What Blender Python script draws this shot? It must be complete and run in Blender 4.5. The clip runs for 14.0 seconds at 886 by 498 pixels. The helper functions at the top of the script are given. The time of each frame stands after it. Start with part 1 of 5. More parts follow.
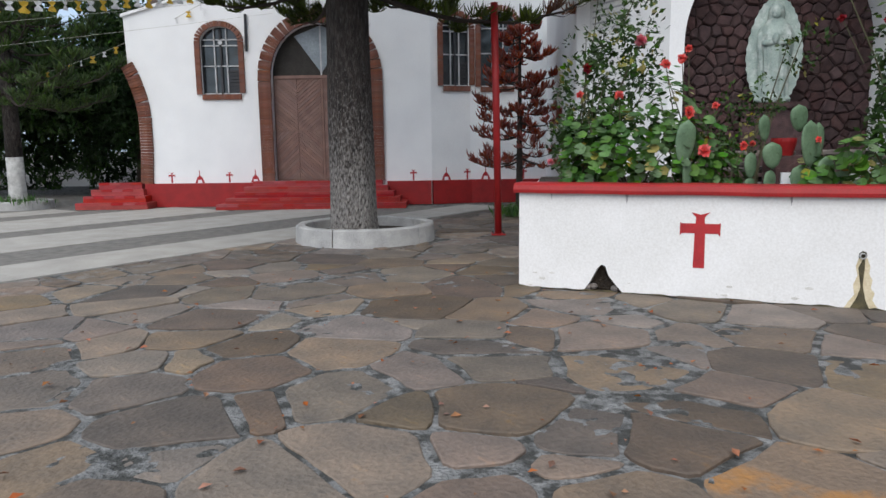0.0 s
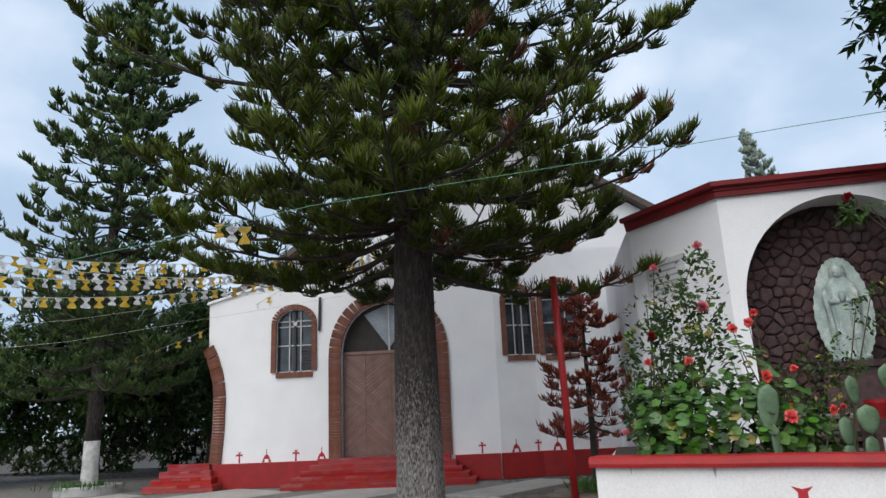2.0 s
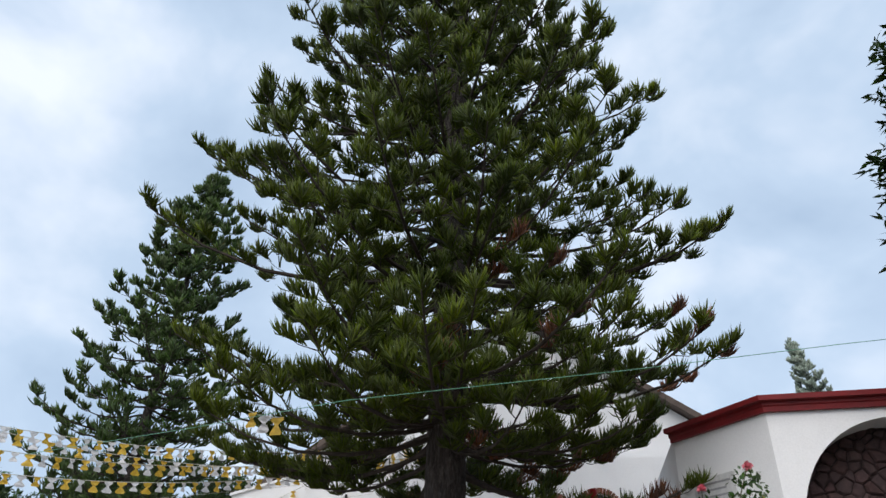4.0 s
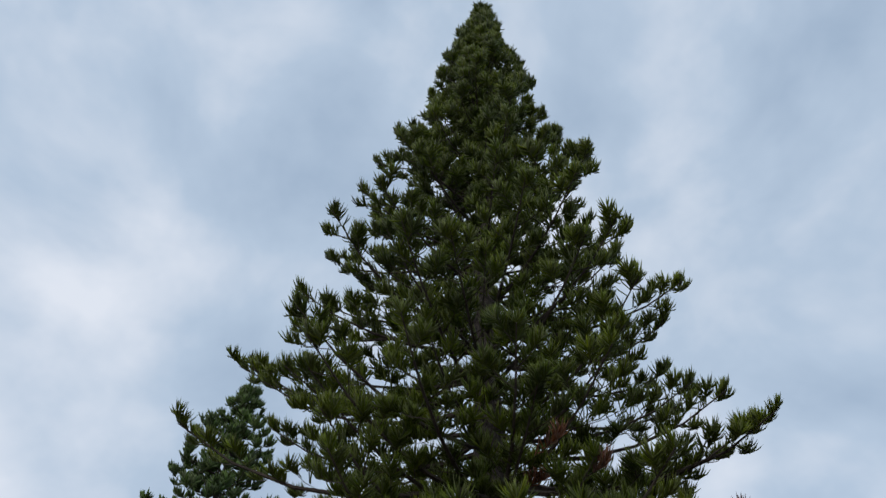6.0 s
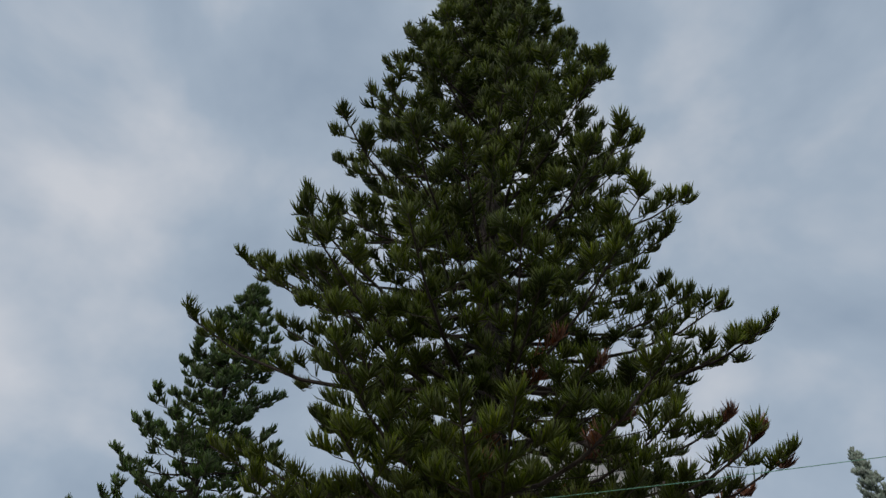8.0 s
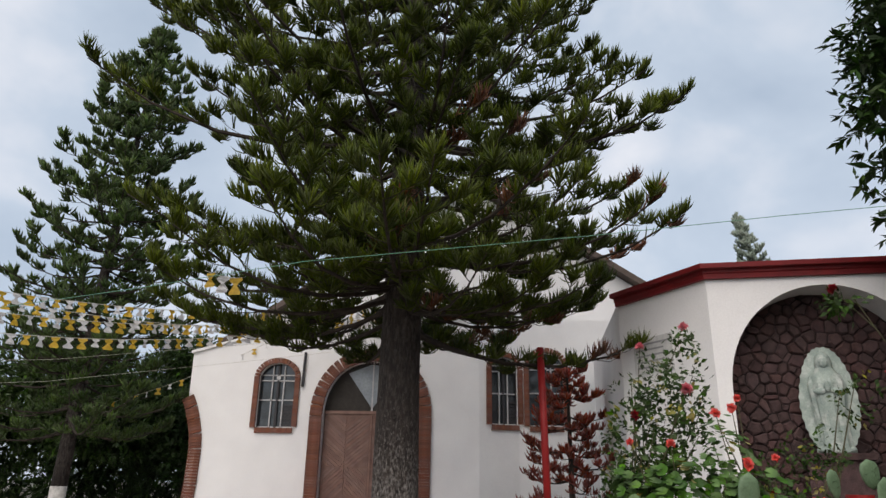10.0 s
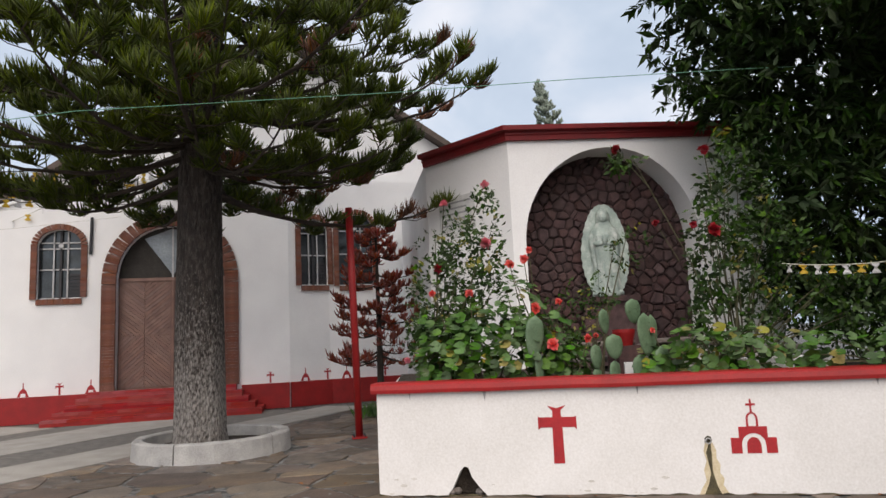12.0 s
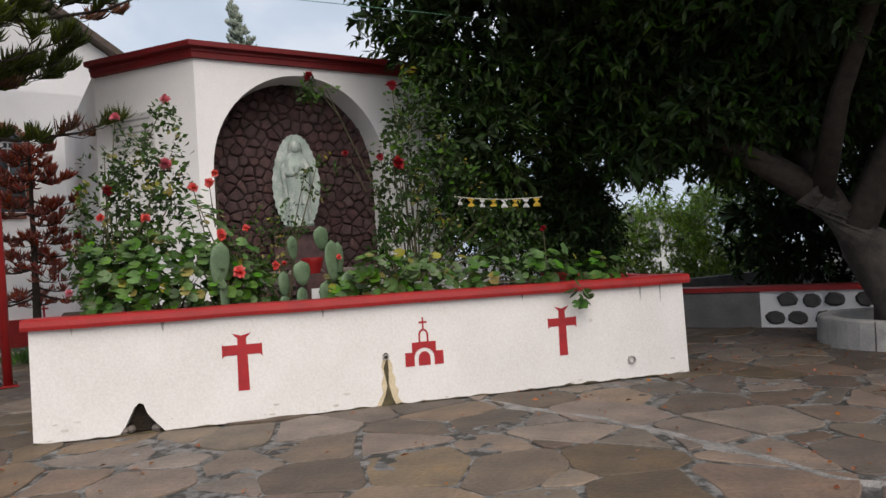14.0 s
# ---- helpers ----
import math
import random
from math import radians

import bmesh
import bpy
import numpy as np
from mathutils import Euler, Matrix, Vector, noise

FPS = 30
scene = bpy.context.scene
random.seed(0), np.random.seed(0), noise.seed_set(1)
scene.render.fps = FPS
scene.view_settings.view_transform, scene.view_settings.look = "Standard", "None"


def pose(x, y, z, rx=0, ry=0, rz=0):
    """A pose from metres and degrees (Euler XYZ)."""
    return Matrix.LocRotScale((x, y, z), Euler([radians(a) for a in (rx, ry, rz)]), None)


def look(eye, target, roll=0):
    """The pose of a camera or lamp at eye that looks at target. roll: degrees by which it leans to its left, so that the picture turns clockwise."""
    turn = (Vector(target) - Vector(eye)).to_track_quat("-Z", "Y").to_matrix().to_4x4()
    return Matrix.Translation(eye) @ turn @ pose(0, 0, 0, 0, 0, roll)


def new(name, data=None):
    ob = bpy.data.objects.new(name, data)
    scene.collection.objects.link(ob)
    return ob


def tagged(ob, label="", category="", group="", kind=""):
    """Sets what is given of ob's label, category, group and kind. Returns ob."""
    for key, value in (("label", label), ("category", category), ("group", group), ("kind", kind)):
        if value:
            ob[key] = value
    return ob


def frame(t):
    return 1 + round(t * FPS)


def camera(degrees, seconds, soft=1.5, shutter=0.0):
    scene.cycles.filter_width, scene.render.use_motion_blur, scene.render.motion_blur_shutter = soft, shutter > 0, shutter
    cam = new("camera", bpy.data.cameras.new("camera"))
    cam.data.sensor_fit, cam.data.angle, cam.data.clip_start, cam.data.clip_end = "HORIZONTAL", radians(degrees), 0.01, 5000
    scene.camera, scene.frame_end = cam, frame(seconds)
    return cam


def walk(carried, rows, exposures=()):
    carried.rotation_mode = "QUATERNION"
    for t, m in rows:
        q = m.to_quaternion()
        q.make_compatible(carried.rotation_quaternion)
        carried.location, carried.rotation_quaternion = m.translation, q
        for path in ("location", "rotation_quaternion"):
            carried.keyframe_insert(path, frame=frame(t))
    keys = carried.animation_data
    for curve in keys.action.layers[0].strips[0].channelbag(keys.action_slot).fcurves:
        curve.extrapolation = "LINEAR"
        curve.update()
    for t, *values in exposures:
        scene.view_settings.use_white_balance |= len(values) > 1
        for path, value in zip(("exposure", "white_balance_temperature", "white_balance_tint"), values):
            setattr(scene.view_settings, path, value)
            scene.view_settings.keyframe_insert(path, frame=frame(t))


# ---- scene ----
from mathutils.geometry import tessellate_polygon

cam = camera(66.4, 14.0)
# seconds, x, y, z, yaw, pitch, roll
ROWS = [
    (0, -0.000, -0.000, 1.499, 0.00, -8.52, 0.69),
    (0.5, -0.023, 0.009, 1.491, 1.08, 0.05, 1.64),
    (1, -0.013, 0.040, 1.518, 2.44, 4.59, 2.17),
    (1.5, 0.008, 0.014, 1.535, 4.26, 9.33, 2.68),
    (2, 0.007, 0.020, 1.560, 5.62, 14.05, 2.49),
    (2.5, 0.019, -0.007, 1.587, 5.24, 18.99, 2.95),
    (3, 0.015, -0.028, 1.600, 5.85, 22.59, 1.25),
    (3.5, 0.026, -0.052, 1.605, 6.92, 26.12, -1.25),
    (4, 0.024, -0.044, 1.633, 7.61, 30.20, -1.30),
    (6.5, 0.057, -0.075, 1.734, 11.84, 47.83, -0.64),
    (7, 0.045, -0.055, 1.717, 11.68, 47.58, -1.03),
    (7.5, 0.032, -0.037, 1.684, 11.35, 43.62, -1.38),
    (8, 0.019, -0.026, 1.638, 10.67, 39.09, -2.26),
    (8.5, 0.023, -0.037, 1.591, 9.62, 34.60, -2.01),
    (9, 0.032, -0.049, 1.579, 7.89, 28.91, -1.73),
    (11.5, 0.086, 0.058, 1.566, -6.00, 9.87, 1.61),
    (12, 0.106, 0.117, 1.547, -11.35, 7.56, 2.70),
    (12.5, 0.118, 0.134, 1.495, -17.07, 5.71, 2.92),
    (13, 0.130, 0.144, 1.474, -23.65, 4.25, 2.69),
    (13.5, 0.148, 0.147, 1.446, -31.21, 2.52, 3.42),
    (14, 0.165, 0.158, 1.437, -36.89, 0.90, 3.39),
]
EXPOSURES = [(0.0, 0.46, 6250, 11), (1.5, 0.38, 6300, 11), (4.2, 0.45, 6450, 12), (6.3, 0.06, 6550, 12), (7.0, -0.08, 6600, 12), (7.5, -0.24, 6650, 12), (8.0, -0.3, 6700, 12), (9.2, 0.06, 6950, 14), (11.3, 0.44, 7050, 16), (14.0, 0.33, 7050, 16)]
walk(cam, [(t, pose(x, y, z, 90 + pitch, roll, yaw)) for t, x, y, z, yaw, pitch, roll in ROWS], EXPOSURES)

# ---- daylight: a bright overcast sky with broken cloud ----
SUN_AZ, SUN_EL = 197.0, 50.0
world = bpy.data.worlds.new("overcast")
scene.world = world
world.use_nodes = True
wn, wl = world.node_tree.nodes, world.node_tree.links
wn.clear()
w_out = wn.new("ShaderNodeOutputWorld")
w_bg = wn.new("ShaderNodeBackground")
w_sky = wn.new("ShaderNodeTexSky")
w_sky.sky_type = "NISHITA"
w_sky.sun_disc = False
w_sky.sun_elevation, w_sky.sun_rotation = radians(SUN_EL), radians(SUN_AZ)
w_co = wn.new("ShaderNodeTexCoord")
w_map = wn.new("ShaderNodeMapping")
w_map.inputs["Scale"].default_value = (1.2, 1.2, 1.6)
w_map.inputs["Rotation"].default_value = (0.3, 0.2, 0.9)
w_n1 = wn.new("ShaderNodeTexNoise")
w_n1.inputs["Scale"].default_value, w_n1.inputs["Detail"].default_value = 2.6, 5.0
w_n1.inputs["Roughness"].default_value, w_n1.inputs["Distortion"].default_value = 0.5, 0.2
w_r1 = wn.new("ShaderNodeValToRGB")
w_r1.color_ramp.elements[0].position, w_r1.color_ramp.elements[0].color = 0.33, (4.1, 5.4, 7.0, 1)
w_r1.color_ramp.elements[1].position, w_r1.color_ramp.elements[1].color = 0.72, (8.8, 9.5, 10.4, 1)
e = w_r1.color_ramp.elements.new(0.5)
e.color = (5.4, 6.75, 8.3, 1)
w_mix = wn.new("ShaderNodeMixRGB")
w_mix.inputs[0].default_value = 0.88
w_bg.inputs["Strength"].default_value = 0.085
wl.new(w_co.outputs["Generated"], w_map.inputs["Vector"])
wl.new(w_map.outputs[0], w_n1.inputs["Vector"])
wl.new(w_n1.outputs["Fac"], w_r1.inputs["Fac"])
wl.new(w_sky.outputs[0], w_mix.inputs[1])
wl.new(w_r1.outputs[0], w_mix.inputs[2])
wl.new(w_mix.outputs[0], w_bg.inputs["Color"])
wl.new(w_bg.outputs[0], w_out.inputs["Surface"])

sun = new("sun", bpy.data.lights.new("sun", "SUN"))
sun.data.energy, sun.data.angle, sun.data.color = 2.45, radians(70), (1.0, 0.94, 0.87)
az, el = radians(SUN_AZ), radians(SUN_EL)
sun.matrix_world = look((0, 0, 30), Vector((0, 0, 30)) - Vector((math.sin(az) * math.cos(el), math.cos(az) * math.cos(el), math.sin(el))))


# ---- materials ----
def mat(name, col, col2=None, rough=0.7, scale=6.0, grain=60.0, bump=0.15, bump_dist=0.01, metal=0.0, spec=0.4, pieces=0.0, islands=0.0,
        spots=None, spot_at=(0.6, 0.75), spot_scale=2.0, stretch=1.0, subsurface=0.0, spots2=None):
    """Base colour varied at two scales, a fine relief, and optional stains and piece-to-piece variation."""
    m = bpy.data.materials.new(name)
    m.use_nodes = True
    nt = m.node_tree
    N, L = nt.nodes, nt.links
    b = N["Principled BSDF"]
    b.inputs["Roughness"].default_value = rough
    b.inputs["Metallic"].default_value = metal
    b.inputs["Specular IOR Level"].default_value = spec
    co = N.new("ShaderNodeTexCoord")
    n1 = N.new("ShaderNodeTexNoise")
    n1.inputs["Scale"].default_value, n1.inputs["Detail"].default_value = scale, 6.0
    n2 = N.new("ShaderNodeTexNoise")
    n2.inputs["Scale"].default_value, n2.inputs["Detail"].default_value = grain, 3.0
    mp = N.new("ShaderNodeMapping")
    mp.inputs["Scale"].default_value = (1, 1, stretch)
    L.new(co.outputs["Object"], mp.inputs["Vector"])
    for n in (n1, n2):
        L.new(mp.outputs[0], n.inputs["Vector"])
    ramp = N.new("ShaderNodeValToRGB")
    ramp.color_ramp.elements[0].position, ramp.color_ramp.elements[1].position = 0.32, 0.68
    c2 = col2 or tuple(c * 0.72 for c in col)
    ramp.color_ramp.elements[0].color, ramp.color_ramp.elements[1].color = (*c2, 1), (*col, 1)
    L.new(n1.outputs["Fac"], ramp.inputs["Fac"])
    mul = N.new("ShaderNodeMixRGB")
    mul.blend_type = "OVERLAY"
    mul.inputs[0].default_value = 0.35
    L.new(ramp.outputs[0], mul.inputs[1])
    L.new(n2.outputs["Fac"], mul.inputs[2])
    last = mul.outputs[0]
    for spots, spot_at, spot_scale in [(spots, spot_at, spot_scale)] * bool(spots) + [(spots2, (0.62, 0.72), 1.7)] * bool(spots2):
        n3 = N.new("ShaderNodeTexNoise")
        n3.inputs["Scale"].default_value, n3.inputs["Detail"].default_value = spot_scale, 8.0
        n3.inputs["Roughness"].default_value = 0.65
        L.new(mp.outputs[0], n3.inputs["Vector"])
        r3 = N.new("ShaderNodeValToRGB")
        r3.color_ramp.elements[0].position, r3.color_ramp.elements[1].position = spot_at
        L.new(n3.outputs["Fac"], r3.inputs["Fac"])
        mx = N.new("ShaderNodeMixRGB")
        L.new(r3.outputs[0], mx.inputs[0])
        L.new(last, mx.inputs[1])
        mx.inputs[2].default_value = (*spots, 1)
        last = mx.outputs[0]
    if pieces or islands:
        hsv = N.new("ShaderNodeHueSaturation")
        src = N.new("ShaderNodeObjectInfo").outputs["Random"] if pieces else N.new("ShaderNodeNewGeometry").outputs["Random Per Island"]
        amt = pieces or islands
        mr = N.new("ShaderNodeMapRange")
        mr.inputs["To Min"].default_value, mr.inputs["To Max"].default_value = 1 - amt, 1 + amt
        L.new(src, mr.inputs["Value"])
        L.new(mr.outputs[0], hsv.inputs["Value"])
        wn2 = N.new("ShaderNodeTexWhiteNoise")
        wn2.noise_dimensions = "1D"
        L.new(src, wn2.inputs["W"])
        mh = N.new("ShaderNodeMapRange")
        mh.inputs["To Min"].default_value, mh.inputs["To Max"].default_value = 0.5 - 0.03 * amt, 0.5 + 0.03 * amt
        L.new(wn2.outputs["Value"], mh.inputs["Value"])
        L.new(mh.outputs[0], hsv.inputs["Hue"])
        ms = N.new("ShaderNodeMapRange")
        ms.inputs["To Min"].default_value, ms.inputs["To Max"].default_value = 1 - amt, 1 + amt
        L.new(wn2.outputs["Color"], ms.inputs["Value"])
        L.new(ms.outputs[0], hsv.inputs["Saturation"])
        L.new(last, hsv.inputs["Color"])
        last = hsv.outputs[0]
    L.new(last, b.inputs["Base Color"])
    if bump:
        bp = N.new("ShaderNodeBump")
        bp.inputs["Strength"].default_value, bp.inputs["Distance"].default_value = bump, bump_dist
        ad = N.new("ShaderNodeMath")
        ad.operation = "ADD"
        L.new(n1.outputs["Fac"], ad.inputs[0])
        L.new(n2.outputs["Fac"], ad.inputs[1])
        L.new(ad.outputs[0], bp.inputs["Height"])
        L.new(bp.outputs[0], b.inputs["Normal"])
    if subsurface:
        b.inputs["Transmission Weight"].default_value = 0.0
        tr = N.new("ShaderNodeBsdfTranslucent")
        L.new(last, tr.inputs["Color"])
        ms2 = N.new("ShaderNodeMixShader")
        ms2.inputs[0].default_value = subsurface
        L.new(b.outputs[0], ms2.inputs[1])
        L.new(tr.outputs[0], ms2.inputs[2])
        L.new(ms2.outputs[0], N["Material Output"].inputs["Surface"])
    return m


M_WHITE = mat("white_limewash", (0.85, 0.85, 0.845), (0.79, 0.79, 0.79), 0.9, 1.2, 40, 0.25, 0.006, spec=0.2)
M_PLANTER = mat("planter_limewash", (0.745, 0.73, 0.71), (0.68, 0.665, 0.64), 0.9, 1.6, 45, 0.22, 0.006, spec=0.2,
                spots=(0.42, 0.38, 0.31), spot_at=(0.68, 0.82), spot_scale=3.2)
M_RED = mat("red_enamel", (0.33, 0.013, 0.013), (0.24, 0.011, 0.011), 0.5, 4, 60, 0.2, 0.004, spots=(0.22, 0.05, 0.03), spot_at=(0.66, 0.85))
M_CORNICE = mat("dark_red_cornice_paint", (0.21, 0.011, 0.013), (0.15, 0.009, 0.011), 0.55, 3, 60, 0.2, 0.004)
M_REDSTEP = mat("red_painted_brick", (0.36, 0.03, 0.028), (0.25, 0.022, 0.022), 0.6, 6, 70, 0.3, 0.005, spots=(0.42, 0.2, 0.16), spot_at=(0.62, 0.9), pieces=0.15)
M_REDPAINT = mat("red_sign_paint", (0.40, 0.02, 0.024), (0.30, 0.016, 0.02), 0.6, 8, 70, 0.1, 0.002)
M_BRICK = mat("terracotta_brick", (0.20, 0.080, 0.052), (0.13, 0.055, 0.038), 0.85, 8, 90, 0.4, 0.006, pieces=0.16)
M_DOOR = mat("brown_door_wood", (0.25, 0.15, 0.12), (0.19, 0.11, 0.09), 0.55, 5, 50, 0.15, 0.003, pieces=0.12)
M_GLASS = mat("window_glass", (0.05, 0.06, 0.065), (0.03, 0.036, 0.04), 0.08, 3, 20, 0.03, 0.002, spec=0.8)
M_CLEAR = mat("pale_glass", (0.32, 0.36, 0.38), (0.24, 0.27, 0.3), 0.15, 3, 20, 0.03, 0.002, spec=0.8)
M_FRAME = mat("white_window_bars", (0.55, 0.55, 0.56), None, 0.6, 6, 60, 0.1, 0.002)
M_DARKBAR = mat("dark_iron", (0.035, 0.035, 0.04), None, 0.6, 9, 80, 0.2, 0.002)
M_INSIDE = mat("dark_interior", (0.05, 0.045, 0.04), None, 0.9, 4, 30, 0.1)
M_ROOF = mat("brown_roof_edge", (0.12, 0.09, 0.075), None, 0.8, 5, 40, 0.2)
M_MORTAR = mat("grey_mortar", (0.25, 0.248, 0.24), (0.10, 0.10, 0.098), 0.95, 7, 45, 1.0, 0.03, spots=(0.05, 0.05, 0.046), spot_at=(0.47, 0.56), spot_scale=5.5)
M_STONE = mat("flagstone", (0.180, 0.136, 0.102), (0.098, 0.081, 0.067), 0.72, 2.6, 30, 0.9, 0.014, pieces=0.42, spots2=(0.25, 0.155, 0.08), spots=(0.07, 0.064, 0.058), spot_at=(0.54, 0.80), spot_scale=5.0)
M_STONERUST = mat("rusty_flagstone", (0.23, 0.16, 0.105), (0.15, 0.11, 0.08), 0.72, 2.4, 30, 0.8, 0.016, spots=(0.33, 0.16, 0.05), spot_at=(0.48, 0.58), spot_scale=1.3)
M_STONEFAR = mat("flagstone_far", (0.19, 0.145, 0.11), (0.10, 0.083, 0.07), 0.75, 4.5, 38, 0.9, 0.018, islands=0.38, spots=(0.20, 0.195, 0.185), spot_at=(0.54, 0.66), spot_scale=4.0)
M_SEAM = mat("pale_mortar", (0.29, 0.28, 0.265), (0.15, 0.147, 0.14), 0.95, 6, 50, 0.9, 0.02)
M_CONCRETE = mat("pale_concrete", (0.38, 0.36, 0.325), (0.30, 0.283, 0.255), 0.9, 2.2, 60, 0.3, 0.006, spots=(0.25, 0.24, 0.22), spot_at=(0.6, 0.8))
M_DARKBAND = mat("dark_stone_band", (0.20, 0.185, 0.165), (0.12, 0.115, 0.105), 0.9, 6, 50, 0.8, 0.015)
M_RING = mat("weathered_kerb", (0.44, 0.43, 0.41), (0.30, 0.295, 0.285), 0.9, 3.5, 60, 0.5, 0.01, spots=(0.16, 0.155, 0.14), spot_at=(0.6, 0.78))
M_SOIL = mat("soil", (0.07, 0.052, 0.038), (0.03, 0.024, 0.019), 1.0, 8, 60, 1.0, 0.03)
M_BARK = mat("araucaria_bark", (0.064, 0.050, 0.043), (0.022, 0.018, 0.016), 0.95, 13, 42, 1.0, 0.09, spots=(0.105, 0.092, 0.083), spot_at=(0.48, 0.70), spot_scale=24, stretch=0.30)
M_LIMB = mat("dark_limb_bark", (0.055, 0.043, 0.034), (0.03, 0.024, 0.02), 0.95, 9, 50, 0.6, 0.02)
M_WASHED = mat("whitewashed_bark", (0.62, 0.61, 0.58), (0.36, 0.35, 0.33), 0.95, 6, 45, 0.8, 0.02, spots=(0.14, 0.13, 0.12), spot_at=(0.6, 0.72), spot_scale=6)
M_NEEDLE = mat("araucaria_green", (0.082, 0.108, 0.013), (0.033, 0.049, 0.007), 0.65, 0.9, 25, 0.0, islands=0.4, subsurface=0.10, spec=0.15)
# distance haze is mixed into this paler needle green
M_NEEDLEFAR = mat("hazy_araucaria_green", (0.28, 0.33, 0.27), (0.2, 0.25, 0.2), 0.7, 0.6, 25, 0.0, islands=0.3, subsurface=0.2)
M_NEEDLE2 = mat("araucaria_far_green", (0.075, 0.115, 0.035), (0.04, 0.068, 0.024), 0.65, 0.6, 25, 0.0, islands=0.35, subsurface=0.15, spec=0.15)
M_DEADNEEDLE = mat("rusty_needles", (0.34, 0.08, 0.05), (0.2, 0.048, 0.034), 0.8, 2, 25, 0.0, islands=0.4, subsurface=0.1)
M_RUST = mat("brown_dead_needles", (0.17, 0.065, 0.03), (0.09, 0.04, 0.02), 0.8, 2, 25, 0.0, islands=0.4)
M_LEAF = mat("laurel_leaf", (0.045, 0.080, 0.022), (0.019, 0.040, 0.012), 0.5, 1.0, 20, 0.0, islands=0.45, subsurface=0.08, spec=0.12)
M_YARD = mat("yard_leaf", (0.065, 0.115, 0.03), (0.032, 0.064, 0.018), 0.55, 1.0, 20, 0.0, islands=0.45, subsurface=0.2, spec=0.25)
# darker leaf green: the deep shade inside crowns is put into the colour
M_LEAFDARK = mat("shade_darkened_leaf", (0.035, 0.065, 0.02), (0.018, 0.035, 0.014), 0.6, 1.0, 20, 0.0, islands=0.4, subsurface=0.04, spec=0.15)
M_HEDGE = mat("bright_hedge_leaf", (0.20, 0.32, 0.06), (0.10, 0.18, 0.035), 0.5, 1.2, 20, 0.0, islands=0.4, subsurface=0.3)
M_GERANIUM = mat("geranium_leaf", (0.095, 0.20, 0.04), (0.035, 0.09, 0.02), 0.6, 4, 40, 0.1, 0.003, islands=0.4, subsurface=0.25)
M_ROSELEAF = mat("rose_leaf", (0.062, 0.108, 0.032), (0.024, 0.046, 0.016), 0.8, 4, 40, 0.0, islands=0.5, subsurface=0.12, spec=0.08)
M_YELLOWLEAF = mat("yellowing_leaf", (0.30, 0.30, 0.06), (0.2, 0.16, 0.04), 0.6, 4, 40, 0.0, islands=0.3, subsurface=0.25)
M_STEM = mat("green_brown_stem", (0.09, 0.085, 0.045), None, 0.8, 9, 60, 0.2)
M_CACTUS = mat("prickly_pear", (0.12, 0.195, 0.11), (0.07, 0.125, 0.065), 0.6, 5, 50, 0.15, 0.004, islands=0.15)
M_CORAL = mat("coral_petal", (0.82, 0.17, 0.15), (0.72, 0.10, 0.09), 0.6, 9, 50, 0.0, islands=0.2, subsurface=0.2)
M_PINK = mat("pink_petal", (0.74, 0.27, 0.30), (0.62, 0.17, 0.22), 0.6, 9, 50, 0.0, islands=0.2, subsurface=0.2)
M_CRIMSON = mat("crimson_petal", (0.32, 0.012, 0.022), (0.2, 0.008, 0.014), 0.6, 9, 50, 0.0, islands=0.2, subsurface=0.15)
M_LAVA = mat("dark_lava_stone", (0.105, 0.060, 0.058), (0.058, 0.034, 0.034), 0.85, 9, 70, 0.9, 0.02, pieces=0.22)
M_LAVAJOINT = mat("dark_joint", (0.035, 0.026, 0.025), None, 0.95, 9, 60, 0.6, 0.01)
M_STATUE = mat("verdigris_cast_stone", (0.42, 0.50, 0.45), (0.27, 0.34, 0.31), 0.75, 6, 60, 0.4, 0.008, spots=(0.62, 0.66, 0.62), spot_at=(0.5, 0.72), spot_scale=7)
M_SLATE = mat("stacked_slab", (0.20, 0.17, 0.15), (0.12, 0.105, 0.095), 0.85, 5, 50, 0.6, 0.012, pieces=0.2)
M_YELLOWFLAG = mat("yellow_plastic", (0.68, 0.46, 0.035), (0.55, 0.36, 0.03), 0.5, 6, 30, 0.0, islands=0.2, subsurface=0.35)
M_WHITEFLAG = mat("white_plastic", (0.78, 0.78, 0.78), (0.66, 0.66, 0.67), 0.5, 6, 30, 0.0, subsurface=0.35)
M_STRING = mat("pale_string", (0.5, 0.5, 0.42), None, 0.8, 9, 60, 0.0)
M_GREENWIRE = mat("green_wire", (0.12, 0.30, 0.2), None, 0.5, 9, 60, 0.0)
M_DRYLEAF = mat("dry_leaf", (0.27, 0.10, 0.045), (0.15, 0.065, 0.03), 0.8, 9, 60, 0.0, islands=0.4)
# wall grey lowered to put tree shade into the colour; the far roof shares it
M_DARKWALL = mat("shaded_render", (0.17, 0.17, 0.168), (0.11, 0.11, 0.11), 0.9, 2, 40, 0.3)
M_MOSS = mat("mossy_stain", (0.12, 0.10, 0.05), (0.04, 0.035, 0.025), 0.95, 9, 60, 0.8, 0.01)
M_OCHRE = mat("ochre_stain", (0.66, 0.57, 0.40), (0.52, 0.43, 0.27), 0.95, 9, 60, 0.3, 0.005)
M_SPLASH = mat("grey_dirt_splash", (0.64, 0.615, 0.57), (0.50, 0.48, 0.44), 0.95, 9, 60, 0.4, 0.004)
M_ROCKFACE = mat("river_rock", (0.09, 0.085, 0.08), (0.05, 0.05, 0.05), 0.8, 5, 60, 0.6, 0.02, islands=0.3)
